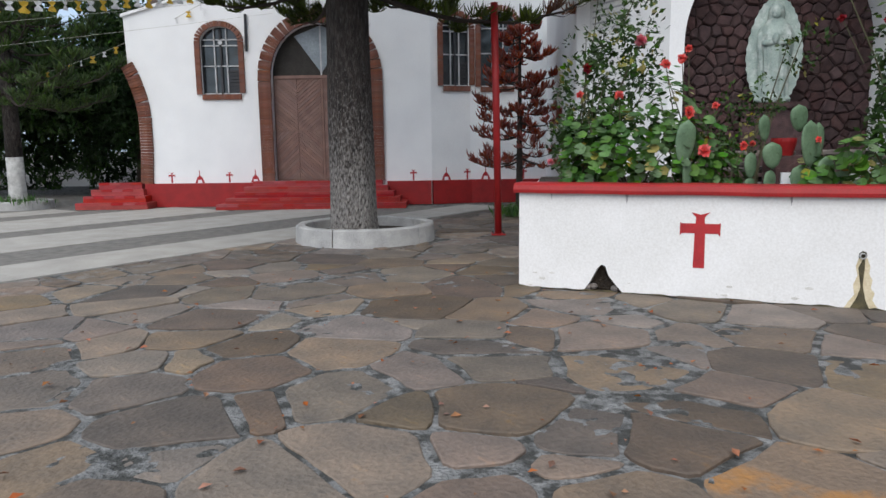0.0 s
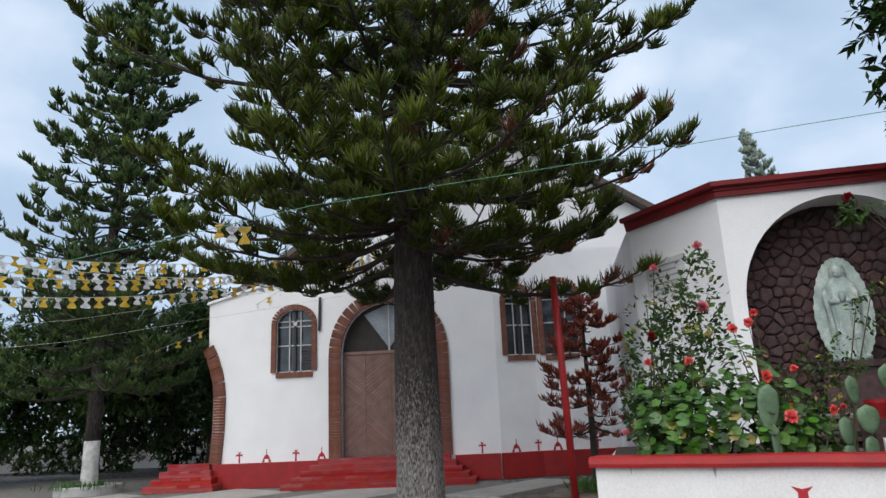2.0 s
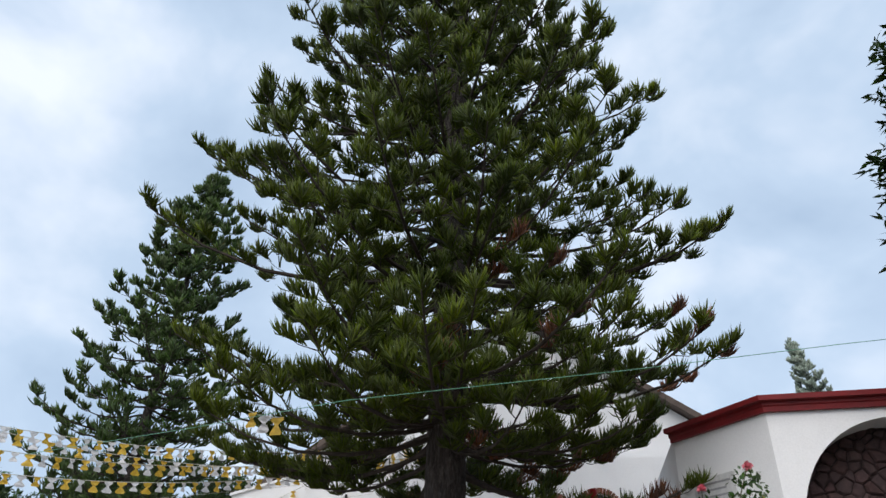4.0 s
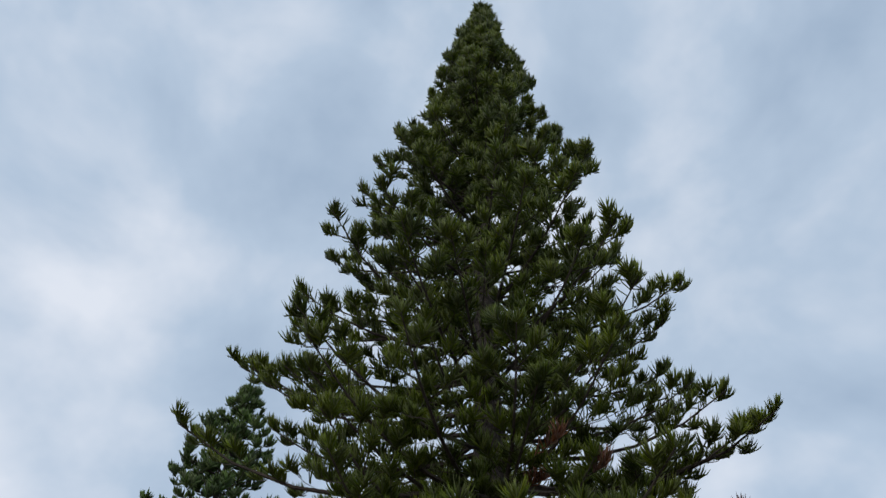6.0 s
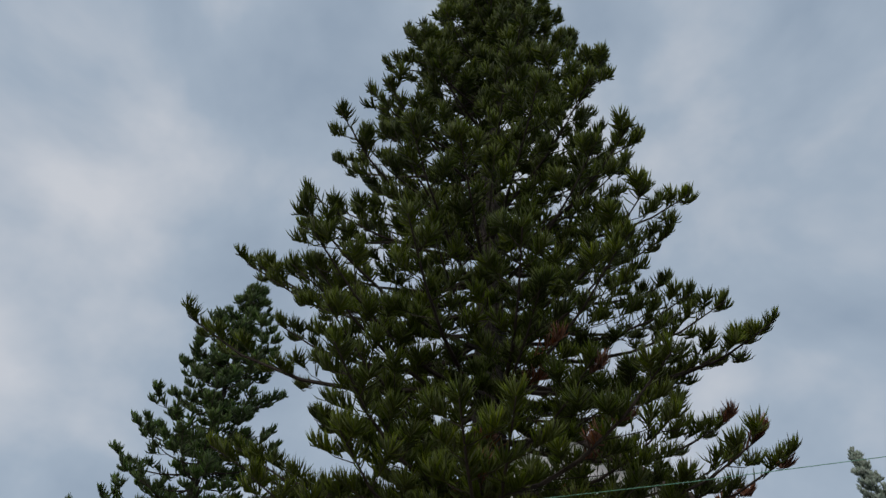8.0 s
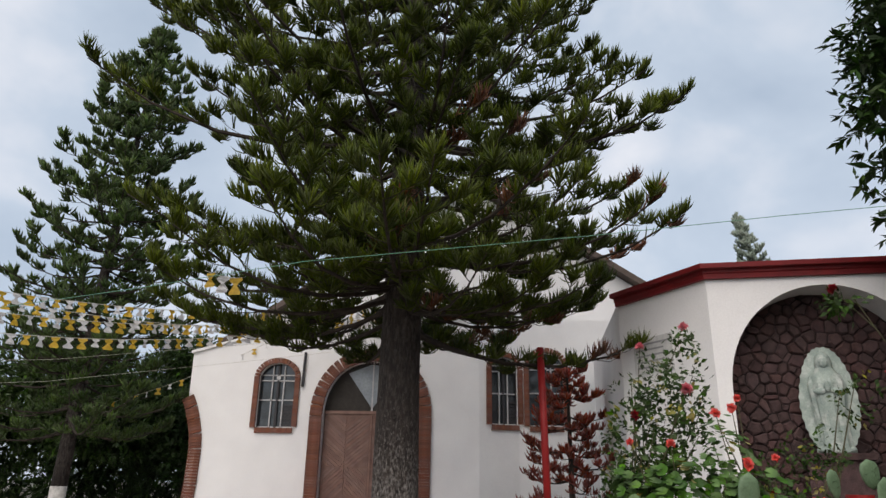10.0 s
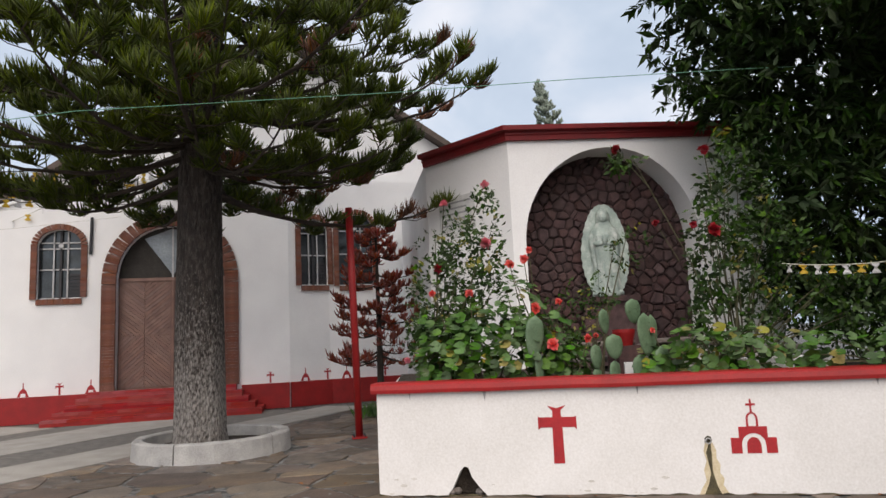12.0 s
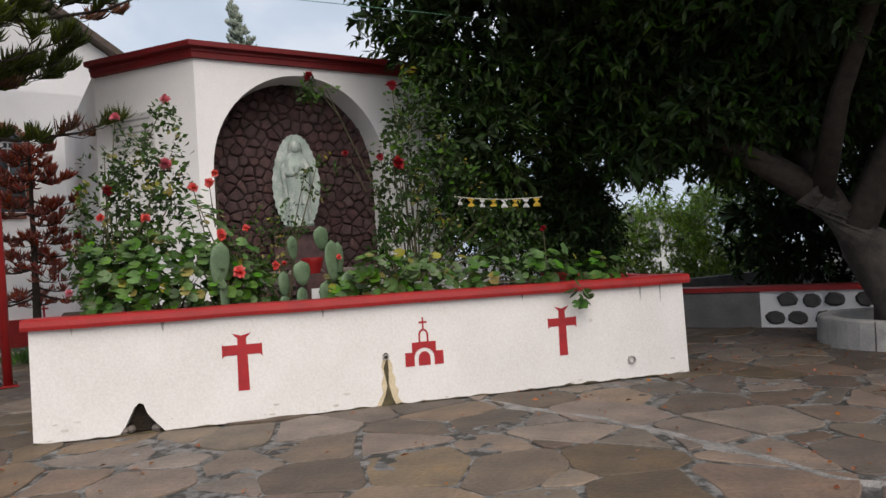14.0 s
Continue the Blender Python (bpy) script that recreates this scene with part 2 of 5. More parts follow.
M_FARHOUSE = mat("far_pale_house", (0.55, 0.58, 0.56), None, 0.9, 2, 20, 0.1)
M_PLAQUE = mat("pale_plaque", (0.70, 0.70, 0.69), None, 0.6, 4, 60, 0.1, 0.002)
M_PLAQUETEXT = mat("grey_plaque_lines", (0.36, 0.36, 0.37), None, 0.7, 4, 60, 0.0)


# limewash worn away upwards on the tall araucaria's bark
M_BARKWASH = M_BARK.copy()
M_BARKWASH.name = "limewashed_araucaria_bark"
bn, bl = M_BARKWASH.node_tree.nodes, M_BARKWASH.node_tree.links
b_out = bn["Principled BSDF"]
b_old = b_out.inputs["Base Color"].links[0].from_socket
b_co = bn.new("ShaderNodeTexCoord")
b_sep = bn.new("ShaderNodeSeparateXYZ")
b_rng = bn.new("ShaderNodeMapRange")
b_rng.inputs["From Min"].default_value, b_rng.inputs["From Max"].default_value = 0.6, 3.2
b_rng.inputs["To Min"].default_value, b_rng.inputs["To Max"].default_value = 0.14, -0.22
b_map = bn.new("ShaderNodeMapping")
b_map.inputs["Scale"].default_value = (1, 1, 0.42)
b_noise = bn.new("ShaderNodeTexNoise")
b_noise.inputs["Scale"].default_value, b_noise.inputs["Detail"].default_value = 38.0, 4.0
b_add = bn.new("ShaderNodeMath")
b_ramp = bn.new("ShaderNodeValToRGB")
b_ramp.color_ramp.elements[0].position, b_ramp.color_ramp.elements[1].position = 0.44, 0.74
b_mix = bn.new("ShaderNodeMixRGB")
b_mix.inputs[2].default_value = (0.34, 0.315, 0.29, 1)
bl.new(b_co.outputs["Object"], b_sep.inputs[0])
bl.new(b_sep.outputs["Z"], b_rng.inputs["Value"])
bl.new(b_co.outputs["Object"], b_map.inputs["Vector"])
bl.new(b_map.outputs[0], b_noise.inputs["Vector"])
bl.new(b_noise.outputs["Fac"], b_add.inputs[0])
bl.new(b_rng.outputs[0], b_add.inputs[1])
bl.new(b_add.outputs[0], b_ramp.inputs["Fac"])
bl.new(b_ramp.outputs[0], b_mix.inputs[0])
bl.new(b_old, b_mix.inputs[1])
bl.new(b_mix.outputs[0], b_out.inputs["Base Color"])


# ---- mesh helpers ----
class Mesh:
    """A growing list of corners and faces."""

    def __init__(self):
        self.v, self.f = [], []

    def add(self, verts, faces):
        k = len(self.v)
        self.v.extend(tuple(p) for p in verts)
        self.f.extend(tuple(i + k for i in f) for f in faces)
        return self

    def box(self, lo, hi, m=None):
        x0, y0, z0 = lo
        x1, y1, z1 = hi
        vs = [(x, y, z) for z in (z0, z1) for x, y in ((x0, y0), (x1, y0), (x1, y1), (x0, y1))]
        if m is not None:
            vs = [m @ Vector(p) for p in vs]
        return self.add(vs, [(3, 2, 1, 0), (4, 5, 6, 7), (0, 1, 5, 4), (1, 2, 6, 5), (2, 3, 7, 6), (3, 0, 4, 7)])

    def rings(self, rings, cap=True, closed=True):
        """Skins a list of rings of equally many points."""
        k, n = len(self.v), len(rings[0])
        for r in rings:
            self.v.extend(tuple(p) for p in r)
        for i in range(len(rings) - 1):
            for j in range(n if closed else n - 1):
                a, b = k + i * n + j, k + i * n + (j + 1) % n
                self.f.append((a, b, b + n, a + n))
        if cap:
            self.f.append(tuple(range(k + n - 1, k - 1, -1)))
            self.f.append(tuple(range(k + (len(rings) - 1) * n, k + len(rings) * n)))
        return self

    def tube(self, pts, radii, sides=8, cap=True):
        """A tube through the points, with a radius at each."""
        pts = [Vector(p) for p in pts]
        out = []
        for i, p in enumerate(pts):
            d = (pts[min(i + 1, len(pts) - 1)] - pts[max(i - 1, 0)]).normalized()
            a = d.cross(Vector((0.31, 0.87, 0.38)) if abs(d.z) > 0.8 else Vector((0, 0, 1))).normalized()
            b = d.cross(a)
            r = radii[i] if hasattr(radii, "__len__") else radii
            out.append([p + r * (math.cos(t) * a + math.sin(t) * b) for t in (2 * math.pi * j / sides for j in range(sides))])
        return self.rings(out, cap)

    def slab(self, loops, depth, m):
        """A flat plate with holes: loops of (u, w) in the plane of m's x and z, depth along m's y."""
        flat = [[Vector((u, 0, w)) for u, w in lp] for lp in loops]
        tri = tessellate_polygon([[Vector((p.x, p.z, 0)) for p in lp] for lp in flat])
        pts = [p for lp in flat for p in lp]
        n = len(pts)
        vs = [m @ p for p in pts] + [m @ (p + Vector((0, depth, 0))) for p in pts]
        fs = [tuple(t) for t in tri] + [tuple(i + n for i in reversed(t)) for t in tri]
        k = 0
        for lp in flat:
            c = len(lp)
            for i in range(c):
                a, b = k + i, k + (i + 1) % c
                fs.append((a, b, b + n, a + n))
            k += c
        return self.add(vs, fs)

    def data(self, name, material, smooth=False):
        me = bpy.data.meshes.new(name)
        me.from_pydata(self.v, [], self.f)
        me.materials.append(material)
        if len(me.polygons) < 60000:
            bm = bmesh.new()
            bm.from_mesh(me)
            bmesh.ops.recalc_face_normals(bm, faces=bm.faces)
            bm.to_mesh(me)
            bm.free()
        if smooth:
            me.polygons.foreach_set("use_smooth", [True] * len(me.polygons))
        return me


def setting(name, mesh, material, label="", smooth=False, category=""):
    ob = new(name, mesh.data(name, material, smooth))
    return tagged(ob, label, category or name.split("_")[0], kind="structure")


def thing(name, at, label, category, group="", kind=""):
    ob = new(name)
    ob.empty_display_size = 0.2
    ob.location = at
    return tagged(ob, label, category, group, kind)


def part(name, mesh, material, parent, label="", smooth=False, kind=""):
    """One mesh, given in the place's own coordinates, under a thing or a part."""
    ob = new(name, mesh if isinstance(mesh, bpy.types.Mesh) else mesh.data(name, material, smooth))
    ob.parent = parent
    p, off = parent, Vector((0, 0, 0))
    while p is not None:
        off = off + Vector(p.location)
        p = p.parent
    ob.matrix_parent_inverse = Matrix.Translation(-off)
    return tagged(ob, label, kind=kind)


def whole(name, mesh, material, label, category, group="", smooth=False, kind=""):
    """A thing that is one mesh."""
    return tagged(new(name, mesh.data(name, material, smooth)), label, category, group, kind)


def plane_frame(p, d, z=0.0):
    """A frame at p whose x runs along the horizontal direction d, y into the wall and z up."""
    d = Vector((d[0], d[1], 0)).normalized()
    n = Vector((-d.y, d.x, 0))
    m = Matrix.Identity(4)
    m.col[0][:3], m.col[1][:3], m.col[2][:3], m.col[3][:3] = d, n, (0, 0, 1), (p[0], p[1], z)
    return m


def arch(half, spring, rise, base, n=14, cu=0.0, power=2.0):
    """An arched outline, from its left foot over the top to its right foot."""
    pts = [(cu - half, base)]
    for i in range(n + 1):
        a = math.pi * (1 - i / n)
        c, s = math.cos(a), math.sin(a)
        pts.append((cu + half * math.copysign(abs(c) ** (2 / power), c), spring + rise * abs(s) ** (2 / power)))
    pts.append((cu + half, base))
    return pts


def clip(poly, nx, ny, c):
    """The part of a polygon where nx*x + ny*y <= c."""
    out = []
    for i in range(len(poly)):
        p, q = poly[i], poly[(i + 1) % len(poly)]
        dp, dq = nx * p[0] + ny * p[1] - c, nx * q[0] + ny * q[1] - c
        if dp <= 0:
            out.append(p)
        if (dp <= 0) != (dq <= 0):
            t = dp / (dp - dq)
            out.append((p[0] + t * (q[0] - p[0]), p[1] + t * (q[1] - p[1])))
    return out


def cell(i, seeds, weights, gap, reach):
    """The region of the plane that belongs to one seed, less half a joint on each side."""
    x, y = seeds[i]
    poly = [(x - reach, y - reach), (x + reach, y - reach), (x + reach, y + reach), (x - reach, y + reach)]
    for j, (u, v) in enumerate(seeds):
        dx, dy = u - x, v - y
        d2 = dx * dx + dy * dy
        if j != i and d2 < 5 * reach * reach:
            d = math.sqrt(d2)
            poly = clip(poly, dx / d, dy / d, (dx * (x + u) + dy * (y + v)) / (2 * d) + (weights[i] - weights[j]) / (2 * d) - gap)
            if len(poly) < 3:
                return []
    return poly


rnd = random.Random(7)

# ---- ground, plaza and flagstones ----
BAND_D, BAND_N = Vector((0.587, 0.81, 0)), Vector((0.81, -0.587, 0))
m = Mesh()
m.add([(-600, -600, -0.016), (600, -600, -0.016), (600, 600, -0.016), (-600, 600, -0.016)], [(0, 1, 2, 3)])
ground = setting("ground", m, M_MORTAR, "grey mortar and earth ground of the churchyard")

plaza = setting("pavement", Mesh().slab([[(0, 0), (34, 0), (34, 0.004), (0, 0.004)]], 14, plane_frame((-40, 10), (1, 0), -0.016)), M_DARKBAND,
                "plaza paved in pale concrete and dark stone bands")
edges = (-8.79, -10.08, -11.35, -13.31, -14.26, -16.61, -17.63, -18.97, -20.0, -21.6, -22.6, -24.4)
for i in range(len(edges) - 1):
    lo, hi = edges[i + 1], edges[i]
    s0, s1 = -8.0, (17.6 + 0.587 * (lo + hi) / 2) / 0.81
    pale = i % 2 == 0
    z1 = 0.0 if pale else -0.004
    k = max(1, int((s1 - s0) / 2.6)) if pale else 1
    for j in range(k):
        a = s0 + (s1 - s0) * j / k + (0.006 if pale else 0)
        b = s0 + (s1 - s0) * (j + 1) / k - (0.006 if pale else 0)
        c = [BAND_N * o + BAND_D * s for o, s in ((lo + 0.01, a), (lo + 0.01, b), (hi - 0.01, b), (hi - 0.01, a))]
        part("concrete_panel" if pale else "stone_band",
             Mesh().add([(p.x, p.y, z) for z in (-0.03, z1) for p in c], [(4, 5, 6, 7), (0, 1, 5, 4), (1, 2, 6, 5), (2, 3, 7, 6), (3, 0, 4, 7)]),
             M_CONCRETE if pale else M_DARKBAND, plaza)

# ---- the long planter wall ----
A, B = Vector((0.81, 7.24, 0)), Vector((6.96, 4.69, 0))
WALL_D = (B - A).normalized()
FW = plane_frame(A, WALL_D)
L_WALL = (B - A).length
burrow = [(0.70, 0.0), (0.76, 0.08), (0.80, 0.16), (0.84, 0.24), (0.88, 0.28), (0.92, 0.27), (0.95, 0.18), (1.01, 0.10), (1.10, 0.0)]
outline = [(0, 0)] + burrow + [(L_WALL, 0), (L_WALL - 0.02, 1.02), (0, 1.02)]
planter = setting("wall_planter", Mesh().slab([outline], 0.24, FW), M_PLANTER, "low white limewashed planter wall with red coping and painted emblems", category="planter wall")
back_l, back_r = Vector((1.75, 12.2, 0)), Vector((8.5, 8.1, 0))
for a, b in ((back_l, A + Vector((0.05, 0.26, 0))), (B + Vector((-0.02, 0.24, 0)), back_r)):
    top_z = 0.94 if a is back_l else 1.02
    part("side_wall", Mesh().slab([[(0, 0), ((b - a).length, 0), ((b - a).length, top_z), (0, top_z)]], 0.22, plane_frame(a, b - a)), M_PLANTER, planter)


def coping(a, b, out, name="coping"):
    fr = plane_frame(a, b - a)
    ln = (b - a).length
    prof = [(-out, 1.015), (-out - 0.005, 1.05), (-out + 0.004, 1.095), (-out + 0.03, 1.115), (0.25, 1.118), (0.28, 1.09), (0.28, 1.015)]
    n = 40
    rr = []
    for i in range(n + 1):
        u = -0.05 + (ln + 0.10) * i / n
        w = 0.006 * noise.noise(Vector((u * 2.3, 1.7, 0.3)))
        rr.append([fr @ Vector((u, y + w, z + w)) for y, z in prof])
    part(name, Mesh().rings(rr), M_RED, planter, "glossy red coping", smooth=False)


coping(A, B, 0.055)
coping(B + Vector((0, 0.3, 0)), back_r, 0.05)
bed = Mesh()
bed_loop = [A + Vector((0.15, 0.15, 0)), B + Vector((-0.1, 0.2, 0)), back_r, Vector((7.8, 9.9, 0)), Vector((3.5, 10.5, 0)), Vector((2.35, 12.2, 0)), back_l]
cen = sum(bed_loop, Vector()) / len(bed_loop)
bed.add([(p.x, p.y, 0.96) for p in bed_loop] + [(cen.x, cen.y, 1.05)] + [(p.x, p.y, 0.0) for p in bed_loop],
        [(i, (i + 1) % 7, 7) for i in range(7)] + [(i, (i + 1) % 7, 8 + (i + 1) % 7, 8 + i) for i in range(7)])
tagged(whole("planting_bed", bed, M_SOIL, "dark planting soil filling the raised bed", "soil"), kind="structure")


def emblem(name, loops, mat_, label, fr=FW, proud=0.004):
    mm = Mesh()
    for lp in loops:
        mm.slab(lp, proud, fr @ Matrix.Translation((0, -proud, 0)))
    return part(name, mm, mat_, planter if fr is FW else church, label)


def cross_outline(u, z0, z1, w, arm, zc):
    h, f = w / 2, 0.035
    a = w * 0.46
    return [(u - h, z0), (u + h, z0), (u + h * 0.92, zc - a), (u + arm - 0.02, zc - a), (u + arm, zc - a - f * 0.7), (u + arm, zc + a + f * 0.3), (u + arm - 0.02, zc + a),
            (u + h * 0.8, zc + a), (u + h * 0.75, z1 - 0.05), (u + h + f, z1), (u, z1 - 0.025), (u - h - f, z1), (u - h * 0.75, z1 - 0.05),
            (u - h * 0.8, zc + a), (u - arm + 0.02, zc + a), (u - arm, zc + a + f * 0.3), (u - arm, zc - a - f * 0.7), (u - arm + 0.02, zc - a), (u - h * 0.92, zc - a)]


emblem("painted_cross", [[cross_outline(1.82, 0.30, 0.85, 0.105, 0.185, 0.69)]], M_REDPAINT, "dark red painted cross emblem")
emblem("painted_cross", [[cross_outline(5.14, 0.33, 0.86, 0.095, 0.165, 0.69)]], M_REDPAINT, "dark red painted cross emblem")
cu = 3.60
body = [(cu - 0.20, 0.37), (cu - 0.105, 0.37)] + arch(0.105, 0.45, 0.10, 0.37, 10, cu)[1:-1] + [(cu + 0.105, 0.37), (cu + 0.20, 0.37), (cu + 0.20, 0.51), (cu + 0.125, 0.51), (cu + 0.125, 0.61), (cu - 0.125, 0.61), (cu - 0.125, 0.51), (cu - 0.20, 0.51)]
door_in = [(cu - 0.062, 0.37)] + arch(0.062, 0.44, 0.075, 0.37, 8, cu)[1:-1] + [(cu + 0.062, 0.37)]
bell = [arch(0.052, 0.68, 0.062, 0.61, 10, cu), arch(0.034, 0.68, 0.045, 0.613, 10, cu)]
crosslet = [(cu - 0.008, 0.74), (cu + 0.008, 0.74), (cu + 0.008, 0.80), (cu + 0.042, 0.80), (cu + 0.042, 0.82), (cu + 0.008, 0.82), (cu + 0.008, 0.86), (cu - 0.008, 0.86), (cu - 0.008, 0.82), (cu - 0.042, 0.82), (cu - 0.042, 0.80), (cu - 0.008, 0.80)]
emblem("painted_chapel", [[body], [door_in], bell, [crosslet]], M_REDPAINT, "dark red painted chapel emblem")
# burrow and drains
part("burrow", Mesh().slab([[(u * 0.98 + 0.018, z * 0.98) for u, z in burrow]], 0.01, FW @ Matrix.Translation((0, 0.14, 0))), M_SOIL, planter, "dark burrow hole at the foot")
for i, (u, z, r) in enumerate(((0.74, 0.03, 0.05), (0.80, 0.04, 0.045), (1.02, 0.03, 0.05))):
    rr = []
    for k in range(5):
        a = math.pi * k / 4
        rr.append([FW @ Vector((u + r * math.sin(a) * math.cos(t) * 0.9 + 0.005 * math.sin(3 * t), 0.05 + r * math.sin(a) * math.sin(t), z - r * math.cos(a) * 0.8)) for t in (2 * math.pi * q / 7 for q in range(7))])
    part("rubble_stone", Mesh().rings(rr), M_SLATE, planter)
stain = [(3.10, 0.0), (3.30, 0.0), (3.26, 0.08), (3.245, 0.22), (3.25, 0.36), (3.235, 0.47), (3.17, 0.48), (3.15, 0.38), (3.165, 0.2), (3.14, 0.1)]
emblem("drain_stain", [[[(3.08, 0.0), (3.36, 0.0), (3.33, 0.04), (3.30, 0.09), (3.315, 0.15), (3.28, 0.20), (3.29, 0.27), (3.26, 0.33), (3.265, 0.40), (3.235, 0.47), (3.17, 0.47), (3.15, 0.39), (3.17, 0.31), (3.14, 0.22), (3.155, 0.13), (3.11, 0.06)]]], M_OCHRE, "ochre stain below the drain", proud=0.002)
emblem("moss_stain", [[[(3.205 + 0.012 * math.sin(31 * z) + (u - 3.2) * (0.35 + 0.25 * math.sin(23 * z) if z > 0.06 else 0.8), z) for u, z in stain]], [[(3.17, 0.47), (3.21, 0.46), (3.235, 0.49), (3.225, 0.525), (3.195, 0.535), (3.17, 0.51)]]], M_MOSS, "dark mossy streak below the drain")
for u, z, r in ((3.20, 0.49, 0.028), (5.94, 0.21, 0.045)):
    rr = [[FW @ Vector((u + q * math.cos(t), y, z + q * math.sin(t))) for t in (2 * math.pi * k / 14 for k in range(14))] for q, y in ((r, 0.05), (r, -0.03), (r * 0.72, -0.03), (r * 0.72, 0.05))]
    part("drain_pipe", Mesh().rings(rr), M_RING, planter, "grey pipe stub")

# ---- the church ----
CY = 18.3
FC = plane_frame((0, CY), (1, 0))
win_in = arch(0.50, 4.30, 0.39, 2.96, 16, -5.83)
door_in = arch(1.31, 3.30, 1.45, 0.66, 22, -3.21, 2.15)
side_curve = [(-7.96, 0.64), (-7.90, 1.5), (-7.89, 2.36), (-7.93, 2.75), (-8.02, 3.09), (-8.13, 3.42), (-8.26, 3.68)]
facade = [(-7.98, 0.0)] + side_curve + [(-8.29, 4.96), (-6.68, 5.40), (-5.2, 5.66), (-3.2, 5.98), (-0.3, 5.98), (-0.3, 0.0)]
church = setting("wall_church", Mesh().slab([facade, win_in, door_in], 0.45, FC), M_WHITE, "white limewashed church front with brick-framed openings", category="church")
# canted bay to the right, with two windows
R0, R1, R2 = Vector((-0.3, 18.3, 0)), Vector((0.74, 18.62, 0)), Vector((4.6, 18.62, 0))
FR1, FR2 = plane_frame(R0, R1 - R0), plane_frame(R1, R2 - R1)
r1_in = arch(0.37, 4.62, 0.30, 3.12, 14, 0.70)
r2_in = arch(0.46, 4.70, 0.36, 3.10, 14, 0.75)
len1, len2 = (R1 - R0).length, (R2 - R1).length
part("canted_wall", Mesh().slab([[(0, 0), (len1, 0), (len1, 5.98), (0, 5.98)], r1_in], 0.4, FR1), M_WHITE, church)
part("bay_wall", Mesh().slab([[(0, 0), (len2, 0), (len2, 5.98), (0, 5.98)], r2_in], 0.4, FR2), M_WHITE, church)
part("gable", Mesh().slab([[(-7.6, 5.1), (5.9, 5.1), (5.9, 6.05), (-0.55, 10.33), (-7.6, 5.45)]], 14, plane_frame((0, 19.4), (1, 0))), M_WHITE, church)
part("nave", Mesh().box((-8.2, 19.5, 0), (5.8, 33, 5.2)), M_WHITE, church)
part("side_return", Mesh().slab([[(0, 0), (6, 0), (6, 4.9), (0, 4.9)]], 0.3, plane_frame((-8.3, 24.8), (0, -1))), M_WHITE, church)
for a, b in (((-7.9, 5.30), (-0.55, 10.40)), ((-0.55, 10.40), (6.2, 5.90))):
    d = Vector((b[0] - a[0], 0, b[1] - a[1]))
    mm = Mesh()
    n = Vector((-d.z, 0, d.x)).normalized() * 0.16
    pts = [Vector((a[0], 0, a[1])), Vector((b[0], 0, b[1])), Vector((b[0], 0, b[1])) + n, Vector((a[0], 0, a[1])) + n]
    mm.add([(p.x, y, p.z) for y in (19.05, 33.4) for p in pts], [(0, 1, 2, 3), (7, 6, 5, 4), (0, 4, 5, 1), (1, 5, 6, 2), (2, 6, 7, 3), (3, 7, 4, 0)])
    part("roof_slope", mm, M_ROOF, church, "brown roof edge")
mm = Mesh()
top = [(-8.33, 4.95), (-6.68, 5.40), (-5.2, 5.66), (-3.2, 5.98), (-0.3, 5.98)]
mm.rings([[(x, CY - 0.07, z), (x, CY + 0.5, z), (x, CY + 0.5, z + 0.07), (x, CY - 0.07, z + 0.07)] for x, z in top])
part("parapet_coping", mm, M_WHITE, church)
part("eave", Mesh().add([(-7.5, 18.9, 5.33), (-5.3, 18.9, 5.78), (-5.3, 18.9, 5.9), (-7.5, 18.9, 5.42), (-7.5, 19.4, 5.33), (-5.3, 19.4, 5.78), (-5.3, 19.4, 5.9), (-7.5, 19.4, 5.42)],
                        [(0, 1, 2, 3), (7, 6, 5, 4), (0, 4, 5, 1), (3, 2, 6, 7), (0, 3, 7, 4), (1, 5, 6, 2)]), M_ROOF, church)
part("downpipe", Mesh().tube([(-5.11, CY - 0.05, 4.05), (-5.09, CY - 0.05, 4.98)], 0.035, 8), M_DARKBAR, church, "dark stub of pipe")
# red plinth
pl = Mesh()
pl.box((-8.0, CY - 0.10, 0), (-5.0, CY, 0.63))
part("plinth", pl, M_RED, church, "glossy red painted plinth")
part("plinth", Mesh().box((-1.5, CY - 0.10, 0), (-0.32, CY, 0.63)), M_RED, church, "glossy red painted plinth")
part("plinth", Mesh().box((0.0, -0.1, 0), (len1 + 0.04, 0, 0.63), FR1), M_RED, church, "glossy red painted plinth")
part("plinth", Mesh().box((0.04, -0.1, 0), (len2, 0, 0.63), FR2), M_RED, church, "glossy red painted plinth")


def small_cross(u, fr=FC):
    emblem("painted_cross", [[cross_outline(u, 0.64, 0.93, 0.045, 0.09, 0.84)]], M_REDPAINT, "small dark red painted cross", fr)


def small_chapel(u, fr=FC):
    emblem("painted_chapel", [[[(u - 0.13, 0.635), (u - 0.06, 0.635), (u - 0.05, 0.72), (u + 0.05, 0.72), (u + 0.06, 0.635), (u + 0.13, 0.635), (u + 0.07, 0.78), (u + 0.012, 0.84), (u + 0.01, 0.97), (u - 0.01, 0.97), (u - 0.012, 0.84), (u - 0.07, 0.78)]]],
           M_REDPAINT, "small dark red painted chapel", fr)


for u in (-7.30, -5.75):
    small_cross(u)
small_chapel(-6.55)
small_cross(-0.80)
small_chapel(0.55 - 0.15, FR1)
small_cross(1.0, FR1)
small_chapel(0.42, FR2)
small_cross(1.45, FR2)
small_chapel(-5.05)

brick_me = Mesh().box((-0.033, -0.05, -0.07), (0.033, 0.02, 0.07)).data("brick", M_BRICK)
